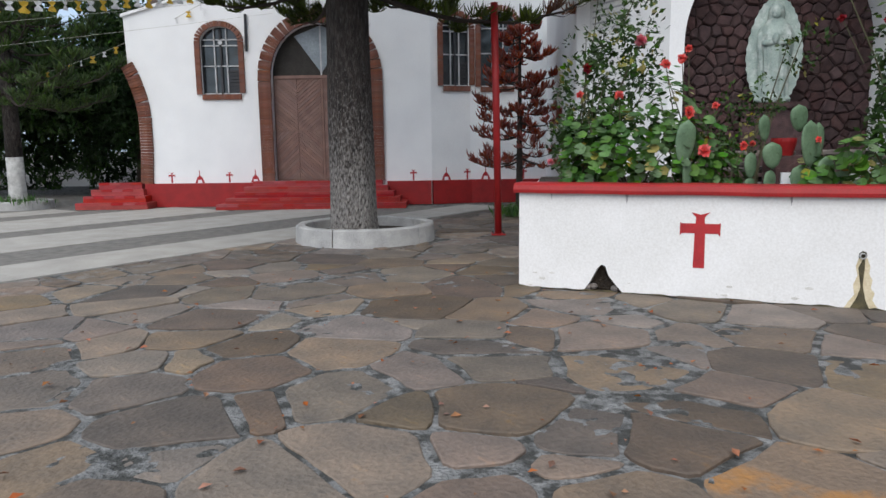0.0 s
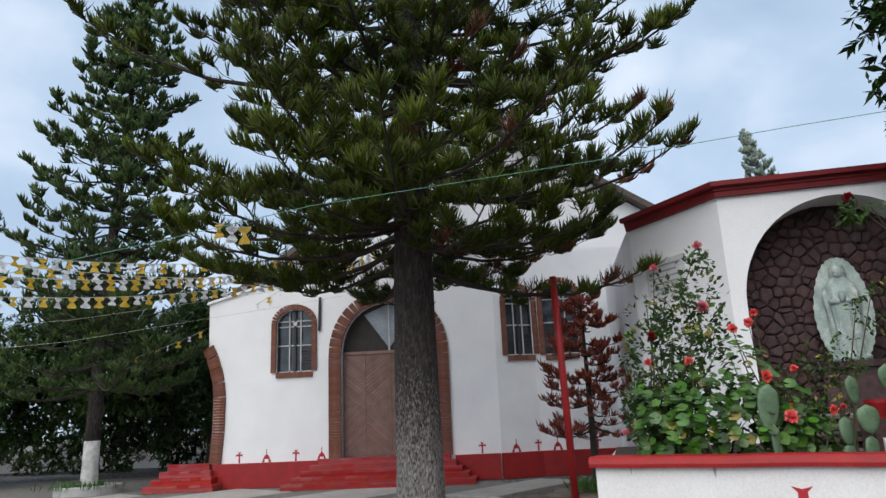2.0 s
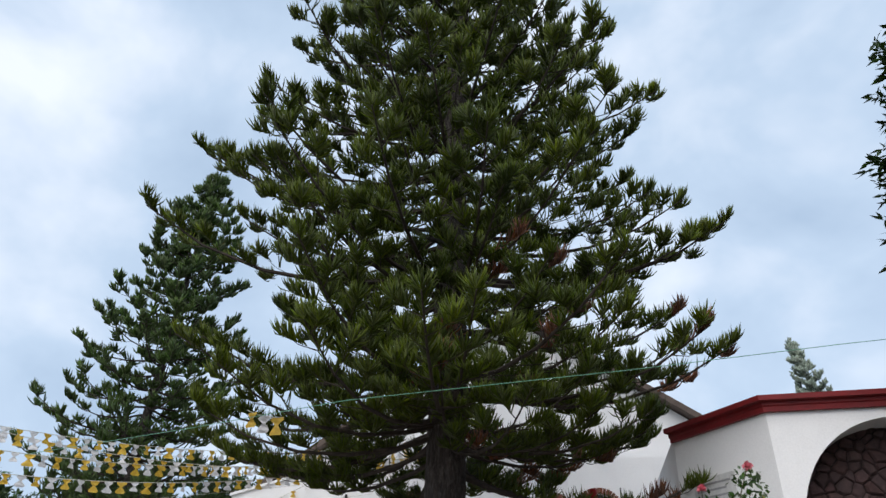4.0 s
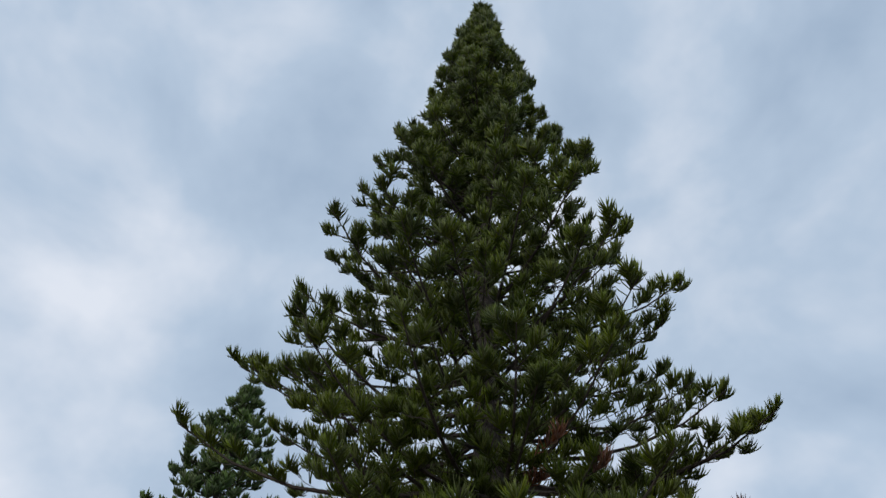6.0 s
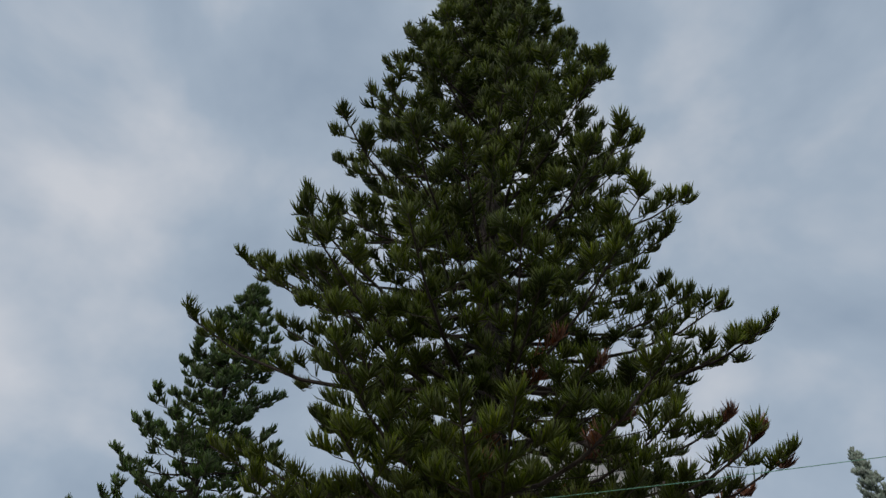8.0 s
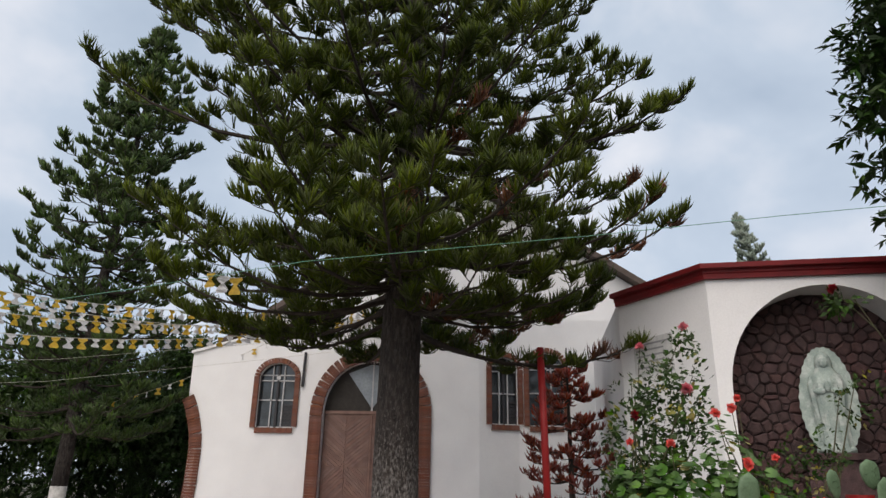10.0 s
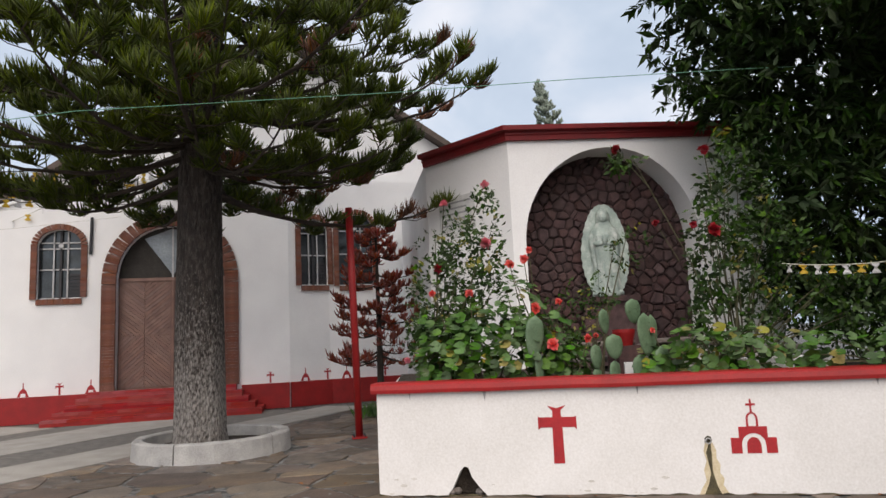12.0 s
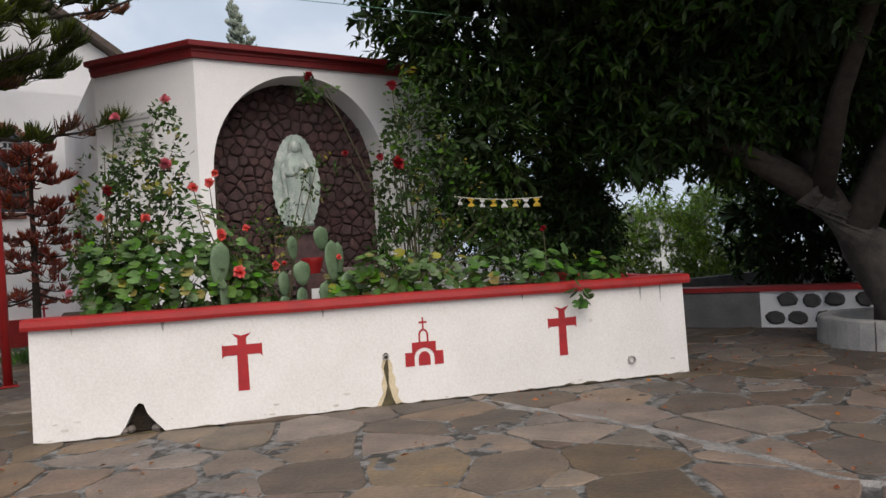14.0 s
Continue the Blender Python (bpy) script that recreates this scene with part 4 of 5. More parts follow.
# long limbs that stand out of the crown: height of the tip, bearing, length
LONG = [(14.3, 4, 3.8), (12.0, -6, 4.5), (8.75, 3, 5.4), (8.5, -8, 4.9), (7.2, 10, 4.4), (6.1, -4, 5.0), (4.4, 6, 4.7), (16.7, 0, 3.05), (18.7, 5, 2.5),
        (14.7, 176, 4.35), (12.6, 184, 4.9), (11.3, 178, 5.85), (10.7, 186, 5.2), (8.8, 196, 6.0), (6.6, 188, 5.2), (5.1, 176, 5.0), (18.5, 182, 3.4), (20.2, 178, 2.95),
        (8.2, 262, 4.8), (8.0, 288, 4.6), (10.2, 276, 4.4), (6.2, 250, 4.9), (6.0, 300, 4.8), (5.4, 274, 4.6)]
rk = random.Random(3)
LONG += [(4.55 + 0.9 * rk.random(), 22.5 * k + rk.uniform(-9, 9), rk.uniform(2.4, 4.5)) for k in range(16)]
araucaria((-1.52, 11.35, 0.0165), 27.4, 4.75, lambda z: table(CR1, z), 0.385, 11, "tall mature araucaria with grey flaking bark in a concrete ring", M_NEEDLE, M_BARKWASH, group="araucarias", rust=0.06, extra=LONG)
araucaria((-11.55, 18.4, 0.043), 15.7, 3.0, lambda z: table(CR2, z), 0.22, 23, "second araucaria with whitewashed trunk foot", M_NEEDLE2, M_BARK, whorl=0.62, per=7, shoot=0.30, tuft=18, thick=0.018, washed=1.2, group="araucarias", lateral=0.36, bare=0.15)
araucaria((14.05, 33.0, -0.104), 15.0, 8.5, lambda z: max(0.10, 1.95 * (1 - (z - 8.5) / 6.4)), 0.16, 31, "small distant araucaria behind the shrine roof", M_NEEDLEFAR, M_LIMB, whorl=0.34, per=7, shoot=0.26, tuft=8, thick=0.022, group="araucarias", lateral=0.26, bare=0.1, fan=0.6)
araucaria((1.72, 15.4), 4.6, 1.35, lambda z: max(0.2, 1.95 * (1 - (z - 0.4) / 4.6)), 0.085, 37, "dead rust-brown young araucaria beside the red pole", M_DEADNEEDLE, M_LIMB, whorl=0.52, per=6, shoot=0.20, tuft=16, thick=0.012, group="araucarias", rise=-0.1, lateral=0.22, bare=0.25)


# ---- broad-leaved trees and bushes ----
def leaf_mesh(P, D, N, length, width, fold=0.25):
    """Pointed, folded leaves at P, along D, facing N."""
    n = len(P)
    D = D / (np.linalg.norm(D, axis=1, keepdims=True) + 1e-9)
    S = np.cross(D, N)
    S /= np.linalg.norm(S, axis=1, keepdims=True) + 1e-9
    U = np.cross(S, D)
    ln, w = length.reshape(-1, 1), width.reshape(-1, 1)
    out = np.empty((n, 4, 3))
    out[:, 0], out[:, 2] = P, P + D * ln
    out[:, 1] = P + D * ln * 0.45 + S * w + U * w * fold
    out[:, 3] = P + D * ln * 0.45 - S * w + U * w * fold
    base = (np.arange(n) * 4)[:, None]
    mm = Mesh()
    mm.v = out.reshape(-1, 3).tolist()
    mm.f = np.concatenate([base + np.array(q) for q in ((0, 1, 2), (0, 2, 3))]).tolist()
    return mm


def cloud(rs, blobs, count, length, shell=0.55, sprigs=14, droop=0.25):
    """Leaves gathered in sprigs, thickest towards the outside of a heap of blobs."""
    vol = np.array([b[3] * b[4] + b[4] * b[5] + b[3] * b[5] for b in blobs])
    pick = rs.choice(len(blobs), size=count // sprigs, p=vol / vol.sum())
    bl = np.array(blobs)[pick]
    u = rs.normal(size=(len(pick), 3))
    u /= np.linalg.norm(u, axis=1, keepdims=True)
    lump = 1 + 0.16 * np.sin(u[:, :1] * 7 + bl[:, :1] * 3) * np.cos(u[:, 2:] * 6 + bl[:, 1:2])
    rad = (shell + (1 - shell) * rs.random((len(pick), 1)) ** 0.6) * lump
    C = bl[:, :3] + u * bl[:, 3:] * rad
    out = u * np.array((1, 1, 0.6)) + rs.normal(scale=0.35, size=u.shape)
    out /= np.linalg.norm(out, axis=1, keepdims=True)
    C = np.repeat(C, sprigs, axis=0)
    O = np.repeat(out, sprigs, axis=0)
    s = rs.random((len(C), 1)) * 0.34
    D = O * 0.6 + rs.normal(scale=0.65, size=C.shape) + np.array((0, 0, -droop))
    N = np.array((0, 0, 1.0)) + rs.normal(scale=0.45, size=C.shape)
    ln = length * rs.uniform(0.7, 1.3, len(C))
    return leaf_mesh(C + O * (s - 0.17), D, N, ln, ln * 0.16)


def broadleaf(name, at, blobs, count, length, leaf, label, category, limbs=(), bark=None, seed=1, group="", shell=0.55, wash=None, dense=True):
    rs = np.random.RandomState(seed)
    th = thing(name, at, label, category, group)
    for k, (nm, pts, rad) in enumerate(limbs):
        # the laurel's limbs are darker than its trunk: crown shade put into their colour
        part(nm, Mesh().tube(pts, rad, 12 if nm == "trunk" else 7), (bark or M_LIMB) if nm == "trunk" else M_LIMB, th, smooth=True)
    if wash:
        part("whitewash", Mesh().tube(wash[0], wash[1], 12), M_WASHED, th, "whitewashed foot of the trunk", smooth=True)
    part("crown", cloud(rs, blobs, count, length, shell), leaf, th, kind="stuff")
    # darker inner leaves added to block light and deepen the crown's shade
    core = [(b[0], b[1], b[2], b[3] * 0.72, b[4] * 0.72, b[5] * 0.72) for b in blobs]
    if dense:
        part("inner_shade_foliage", cloud(rs, core, count // 4, length * 1.8, 0.25, 8), M_LEAFDARK, th, kind="stuff")
    return th


M_LAURELBARK = mat("laurel_bark", (0.10, 0.085, 0.072), (0.05, 0.043, 0.038), 0.9, 5, 40, 0.5, 0.02)
# blobs with y below 1.5 are unseen, added to shade trunk and ground
laurel_blobs = [(6.9, 8.3, 8.2, 1.75, 1.5, 2.7), (7.1, 8.0, 5.0, 1.65, 1.4, 1.7), (9.0, 6.6, 6.4, 2.6, 2.3, 3.4), (10.5, 4.0, 6.2, 3.0, 3.0, 2.7), (9.2, 4.3, 4.7, 2.1, 1.9, 1.0),
                (12.6, 6.6, 5.2, 3.0, 2.6, 2.4), (13.2, 2.2, 5.4, 3.0, 2.8, 2.3), (8.4, 7.3, 3.9, 1.2, 1.2, 1.1), (11.2, 8.6, 5.4, 2.6, 2.2, 2.6), (10.0, 1.6, 6.0, 2.4, 2.2, 1.6), (15.5, 4.5, 4.6, 2.4, 2.6, 2.4), (6.2, 8.6, 6.4, 1.1, 1.0, 2.6), (6.7, 8.5, 9.4, 0.9, 1.0, 1.4), (12.0, -1.5, 5.6, 3.0, 2.6, 2.0), (9.0, -2.5, 6.2, 2.6, 2.2, 1.5), (9.0, 5.8, 3.4, 1.3, 1.2, 0.85), (11.4, 6.0, 3.3, 1.6, 1.4, 0.9), (10.6, 5.0, 3.6, 1.6, 1.3, 0.8), (8.5, 6.3, 2.95, 0.9, 0.8, 0.6), (9.7, 5.6, 2.95, 0.9, 0.8, 0.55), (14.2, -0.6, 5.0, 2.6, 2.4, 2.2), (11.6, 0.8, 5.0, 2.0, 1.8, 1.2), (8.6, 1.4, 5.8, 2.0, 2.2, 1.3), (8.4, -0.9, 6.0, 2.2, 2.0, 1.3), (9.6, 0.2, 5.8, 2.0, 1.8, 1.2), (10.4, -1.8, 5.8, 2.2, 2.0, 1.3), (6.8, 5.7, 5.6, 1.3, 1.2, 0.9), (7.7, 4.4, 5.5, 1.5, 1.4, 1.0), (6.7, 7.6, 3.3, 0.9, 0.8, 1.1)]
base_l = Vector((10.5, 3.65, 0.1))
laurel_limbs = [("trunk", [base_l, base_l + Vector((-0.03, 0.08, 0.5)), base_l + Vector((-0.2, 0.42, 1.2)), base_l + Vector((-0.5, 0.95, 2.0))], [0.46, 0.37, 0.32, 0.27]),
                ("limb", [base_l + Vector((-0.45, 0.85, 1.9)), base_l + Vector((-1.2, 1.9, 2.9)), base_l + Vector((-2.4, 3.3, 4.4)), base_l + Vector((-3.4, 4.6, 6.8))], [0.22, 0.17, 0.12, 0.05]),
                ("limb", [base_l + Vector((-0.25, 0.5, 1.4)), base_l + Vector((0.2, 0.2, 2.5)), base_l + Vector((1.0, -0.6, 4.2)), base_l + Vector((1.4, -1.4, 6.0))], [0.24, 0.19, 0.13, 0.06]),
                ("limb", [base_l + Vector((-0.45, 0.85, 1.9)), base_l + Vector((-1.0, 0.3, 3.1)), base_l + Vector((-1.9, -0.9, 5.0))], [0.18, 0.13, 0.06]),
                ("limb", [base_l + Vector((-0.35, 0.65, 1.6)), base_l + Vector((0.3, 1.4, 2.7)), base_l + Vector((1.2, 2.6, 4.6))], [0.19, 0.14, 0.06]),
                ("limb", [base_l + Vector((-1.2, 1.9, 2.9)), base_l + Vector((-1.4, 2.8, 4.2)), base_l + Vector((-0.8, 4.2, 5.4))], [0.12, 0.09, 0.04])]
broadleaf("laurel_tree", (10.5, 3.65, 0), laurel_blobs, 200000, 0.18, M_LEAF, "broad dark-leaved laurel tree with a leaning grey trunk and added unseen crown for shade", "tree", laurel_limbs, M_LAURELBARK, 5, "laurels", 0.5)
# shade trees and shrubs beyond the planter, the dark ones with shade in their leaf colour
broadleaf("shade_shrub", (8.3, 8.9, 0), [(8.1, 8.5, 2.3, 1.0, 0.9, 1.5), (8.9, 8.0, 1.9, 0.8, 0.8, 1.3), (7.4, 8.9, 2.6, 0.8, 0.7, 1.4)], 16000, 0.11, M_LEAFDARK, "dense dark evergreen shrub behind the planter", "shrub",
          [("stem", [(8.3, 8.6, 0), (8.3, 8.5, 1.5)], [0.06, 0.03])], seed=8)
# its low blobs are added to fill the black shade behind the wall
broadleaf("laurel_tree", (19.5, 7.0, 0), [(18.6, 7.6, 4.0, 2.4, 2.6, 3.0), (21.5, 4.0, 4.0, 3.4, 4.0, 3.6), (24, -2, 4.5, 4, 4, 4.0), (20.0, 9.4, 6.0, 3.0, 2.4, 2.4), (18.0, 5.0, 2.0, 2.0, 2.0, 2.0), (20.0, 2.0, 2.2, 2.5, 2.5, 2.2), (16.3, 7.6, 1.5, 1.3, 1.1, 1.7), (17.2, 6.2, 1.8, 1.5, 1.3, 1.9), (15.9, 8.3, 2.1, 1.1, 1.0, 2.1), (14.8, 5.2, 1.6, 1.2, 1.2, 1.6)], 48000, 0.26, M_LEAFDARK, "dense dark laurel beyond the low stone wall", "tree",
          [("trunk", [(19.8, 6.6, 0), (19.9, 6.7, 1.6), (20.2, 6.9, 4.0)], [0.3, 0.24, 0.14])], seed=9, group="laurels")
broadleaf("hedge_bush", (18, 13.0, 0), [(17.6, 12.6, 1.5, 1.7, 1.3, 1.5), (20.0, 11.9, 1.6, 1.8, 1.4, 1.6), (15.9, 13.0, 1.2, 1.2, 1.2, 1.2), (21.5, 12.6, 2.0, 1.6, 1.4, 1.8)], 30000, 0.16, M_HEDGE, "bright green clipped bush beyond the yard", "bush",
          [("stem", [(18, 12.8, 0), (18, 12.8, 1)], [0.05, 0.03])], seed=10, dense=False, shell=0.7)
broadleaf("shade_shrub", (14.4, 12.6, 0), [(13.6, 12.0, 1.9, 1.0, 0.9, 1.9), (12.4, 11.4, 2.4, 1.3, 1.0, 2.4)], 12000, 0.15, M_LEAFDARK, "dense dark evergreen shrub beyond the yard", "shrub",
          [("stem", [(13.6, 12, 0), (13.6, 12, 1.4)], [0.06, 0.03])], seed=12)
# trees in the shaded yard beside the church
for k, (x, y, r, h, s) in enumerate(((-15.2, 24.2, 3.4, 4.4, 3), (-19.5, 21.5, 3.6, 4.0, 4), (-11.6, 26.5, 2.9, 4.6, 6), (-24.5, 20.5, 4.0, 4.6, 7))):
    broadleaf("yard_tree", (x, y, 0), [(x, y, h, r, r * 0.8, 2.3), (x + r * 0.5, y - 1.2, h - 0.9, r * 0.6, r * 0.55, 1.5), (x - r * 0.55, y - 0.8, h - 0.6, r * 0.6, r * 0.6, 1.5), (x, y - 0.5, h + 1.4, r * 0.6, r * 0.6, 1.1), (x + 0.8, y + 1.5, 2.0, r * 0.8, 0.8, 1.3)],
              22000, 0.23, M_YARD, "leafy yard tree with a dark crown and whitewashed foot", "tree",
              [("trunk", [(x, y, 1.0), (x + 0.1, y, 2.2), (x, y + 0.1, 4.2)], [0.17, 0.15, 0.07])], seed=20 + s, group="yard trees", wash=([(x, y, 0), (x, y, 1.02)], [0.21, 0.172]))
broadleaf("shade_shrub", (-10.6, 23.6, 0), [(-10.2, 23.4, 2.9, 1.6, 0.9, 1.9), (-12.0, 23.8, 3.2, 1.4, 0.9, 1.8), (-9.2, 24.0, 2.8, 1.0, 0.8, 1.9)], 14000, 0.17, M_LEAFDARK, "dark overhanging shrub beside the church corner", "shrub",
          [("stem", [(-10.6, 23.6, 0), (-10.5, 23.6, 1.2), (-10.4, 23.5, 2.4)], [0.09, 0.07, 0.04])], seed=63)
# leafy backdrop added to stand in for the dark of the shaded yard
broadleaf("yard_shade_backdrop", (-22, 28.3, 0), [(-10.5 - 3.2 * k, 28.2 + 0.3 * (k % 2), 1.6, 2.0, 0.9, 1.9 + 0.3 * (k % 3)) for k in range(9)], 24000, 0.24, M_YARD, "tall dark leafy backdrop along the yard wall, added for the yard's shade", "hedge", [("stem", [(-22, 28.3, 0), (-22, 28.3, 1)], [0.05, 0.03])], seed=61)
setting("wall_yard", Mesh().box((-40, 30.0, 0), (-8.4, 30.25, 1.5)), M_WHITE, "white yard wall in deep shade", category="wall")
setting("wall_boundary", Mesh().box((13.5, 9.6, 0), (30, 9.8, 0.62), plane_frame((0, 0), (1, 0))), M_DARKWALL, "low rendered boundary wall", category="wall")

# ---- stone bench wall with red coping ----
BW = plane_frame((10.6, 7.19), (0.384, -0.923))
bench = setting("wall_stone", Mesh().box((-2.2, 0.02, 0), (7.5, 0.4, 0.60), BW), M_WHITE, "low wall of dark river stones in white mortar under red coping", category="wall")
part("coping", Mesh().box((-2.3, -0.06, 0.60), (7.6, 0.46, 0.68), BW), M_RED, bench, "red coping")
for row in range(2):
    for k in range(15):
        u, z = 1.47 + 0.36 * k + 0.18 * (row % 2) + rnd.uniform(-0.03, 0.03), 0.16 + 0.28 * row + rnd.uniform(-0.02, 0.02)
        ph = [rnd.uniform(0.85, 1.15) for _ in range(9)]
        lm = Mesh().rings([[BW @ Vector((u + 0.155 * s * ph[j] * math.cos(t), d, z + 0.115 * s * ph[j] * math.sin(t))) for j, t in ((j, 2 * math.pi * j / 9) for j in range(9))] for s, d in ((1.0, 0.04), (1.0, 0.0), (0.75, -0.03))])
        part("river_stone", lm, M_ROCKFACE, bench)
# plain stretch of wall, with the laurel's shade put into its dark grey
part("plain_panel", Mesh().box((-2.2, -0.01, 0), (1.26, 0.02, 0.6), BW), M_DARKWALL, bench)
# a pale house far beyond the hedge
house = thing("far_house", (32, 24.5, 0), "pale distant house with a flat roof", "house")
part("wall", Mesh().box((27, 22, 0), (36, 30, 3.0)), M_FARHOUSE, house)
part("roof", Mesh().box((26.6, 21.6, 3.0), (36.4, 30.4, 3.25)), M_DARKWALL, house)
part("window", Mesh().box((29.5, 21.95, 1.2), (31, 22.0, 2.4)), M_GLASS, house)

# ---- red pole ----
pole = thing("red_pole", (0.94, 11.62, 0), "tall red painted steel pole on a small base plate", "pole")
part("shaft", Mesh().tube([(0.94, 11.62, 0), (0.90, 11.63, 2.4), (0.87, 11.64, 3.85)], 0.062, 12), M_RED, pole, smooth=True)
part("base_plate", Mesh().box((0.82, 11.5, 0), (1.06, 11.74, 0.025)), M_RED, pole)
for dx, dy in ((-0.09, -0.09), (0.09, -0.09), (-0.09, 0.09), (0.09, 0.09)):
    part("bolt", Mesh().tube([(0.94 + dx, 11.62 + dy, 0.02), (0.94 + dx, 11.62 + dy, 0.06)], 0.014, 6), M_DARKBAR, pole)

# ---- statue in the niche: one plain figure ----
ST = plane_frame((5.08, 10.68), (0.93, -0.367), 2.08)
sm = Mesh()
loop = []
for k in range(64):
    a = 2 * math.pi * k / 64
    w = 0.385 * (1 + 0.045 * abs(math.sin(16 * a)))
    zz = 0.80 + 0.80 * math.sin(a) * (1 + 0.02 * abs(math.sin(16 * a)))
    ww = w * math.copysign(abs(math.cos(a)) ** 0.85, math.cos(a)) * (1 - 0.16 * max(0, math.sin(a)))
    loop.append((ww, max(0.02, zz)))
sm.slab([loop], 0.10, ST)
prof_s = [(0.0, 0.235, 0.10), (0.06, 0.25, 0.16), (0.2, 0.215, 0.17), (0.45, 0.205, 0.17), (0.7, 0.225, 0.18), (0.9, 0.245, 0.185), (1.05, 0.25, 0.175), (1.16, 0.215, 0.15), (1.23, 0.15, 0.13), (1.28, 0.115, 0.125), (1.36, 0.118, 0.135), (1.45, 0.105, 0.12), (1.51, 0.06, 0.07), (1.53, 0.012, 0.015)]
rr = []
for z, w, d in prof_s:
    ring = []
    for j in range(28):
        t = 2 * math.pi * j / 28
        f = 1 + (0.075 * math.sin(9 * t + z * 2.0) if z < 1.15 else 0.0)
        ring.append(ST @ Vector((w * f * math.cos(t), -0.02 - d * f * max(0, math.sin(t)) + 0.05 * min(0, math.sin(t)), z)))
    rr.append(ring)
sm.rings(rr)
for u, y, z, ru, ry, rz in ((0.0, -0.135, 1.36, 0.072, 0.05, 0.092), (-0.0, -0.22, 0.98, 0.05, 0.05, 0.085), (0.10, -0.19, 0.92, 0.10, 0.05, 0.05), (-0.10, -0.19, 0.92, 0.10, 0.05, 0.05), (0.0, -0.16, 0.10, 0.10, 0.07, 0.09), (0.14, -0.10, 0.09, 0.12, 0.05, 0.05), (-0.14, -0.10, 0.09, 0.12, 0.05, 0.05)):
    sm.rings([[ST @ Vector((u + ru * math.sin(p) * math.cos(t), y + ry * math.sin(p) * math.sin(t), z + rz * math.cos(p))) for t in (2 * math.pi * j / 12 for j in range(12))] for p in (0.05, 0.5, 1.0, 1.57, 2.1, 2.6, 3.09)])
whole("statue", sm, M_STATUE, "pale green cast statue with a scalloped oval halo in the niche", "statue", smooth=False)
ped = thing("statue_plinth", (4.98, 10.72, 0.95), "dark stacked stone plinth under the statue", "plinth")
part("block", Mesh().box((-0.42, -0.3, -1.13), (0.42, 0.3, -0.02), ST), M_LAVA, ped)
part("cap_slab", Mesh().box((-0.47, -0.36, -0.06), (0.47, 0.34, 0.03), ST), M_LAVA, ped)
# stacked slabs before the niche, and a red flower pot
slabs = thing("stacked_slabs", (4.9, 8.6, 0.96), "low heap of flat dark stone slabs", "stone slabs")
for k in range(13):
    u, v, z = rnd.uniform(-1.1, 1.3), rnd.uniform(-0.9, 0.9), 0.97 + 0.075 * (k % 6)
    s = [(rnd.uniform(0.35, 0.6) * (1 + 0.15 * math.sin(3 * t + k)), t) for t in (2 * math.pi * j / 8 for j in range(8))]
    rr = [[(4.9 + u + q * r * math.cos(t), 8.8 + v + 0.8 * q * r * math.sin(t), zz) for r, t in s] for q, zz in ((0.97, z), (1.0, z + 0.015), (1.0, z + 0.05), (0.94, z + 0.065))]
    part("slab", Mesh().rings(rr), M_SLATE, slabs)
pot = thing("flower_pot", (3.98, 8.0, 1.0), "red painted flower pot", "pot")
part("pot_body", Mesh().rings([[(3.98 + r * math.cos(t), 8.0 + r * math.sin(t), z) for t in (2 * math.pi * j / 20 for j in range(20))] for r, z in ((0.10, 1.36), (0.14, 1.52), (0.14, 1.56), (0.12, 1.56), (0.11, 1.5))]), M_RED, pot)
part("pedestal", Mesh().box((3.82, 7.84, 0.9), (4.14, 8.16, 1.36)), M_LAVA, pot)
part("earth", Mesh().rings([[(3.98 + r * math.cos(t), 8.0 + r * math.sin(t), z) for t in (2 * math.pi * j / 20 for j in range(20))] for r, z in ((0.118, 1.5), (0.115, 1.53))]), M_SOIL, pot)
whole("white_edging", Mesh().box((2.55, 0.75, 0.95), (4.6, 0.9, 1.2), FW), M_WHITE, "short white painted edging inside the bed", "edging")


# ---- plants in the bed ----
def round_leaves(P, N, r):
    """Cupped, scalloped discs."""
    mm = Mesh()
    for p, n, q in zip(P, N, r):
        n, q = Vector(n).normalized(), float(q)
        a = n.cross(Vector((0.2, 0.4, 0.9))).normalized()
        b = n.cross(a)
        c = Vector(p)
        ring = [c + q * (1.0 if j % 2 else 0.88) * (math.cos(t) * a + math.sin(t) * b) + n * q * 0.22 for j, t in ((j, 0.3 + 5.7 * j / 9) for j in range(10))]
        mm.add([c] + ring, [(0, j + 1, j + 2) for j in range(9)])
    return mm


def bloom(name, c, r, mat_, parent, rs, n=16):
    """A flower head of overlapping petals."""
    P = np.tile(np.array(c), (n, 1))
    D = rs.normal(size=(n, 3)) + np.array((0, -0.4, 0.35))
    D /= np.linalg.norm(D, axis=1, keepdims=True)
    N = D * 0.4 + np.array((0, -0.5, 0.8)) + rs.normal(scale=0.3, size=(n, 3))
    ln = r * rs.uniform(0.8, 1.1, n)
    part(name, leaf_mesh(P - D * r * 0.1, D, N, ln, ln * 0.55, 0.45), mat_, parent)


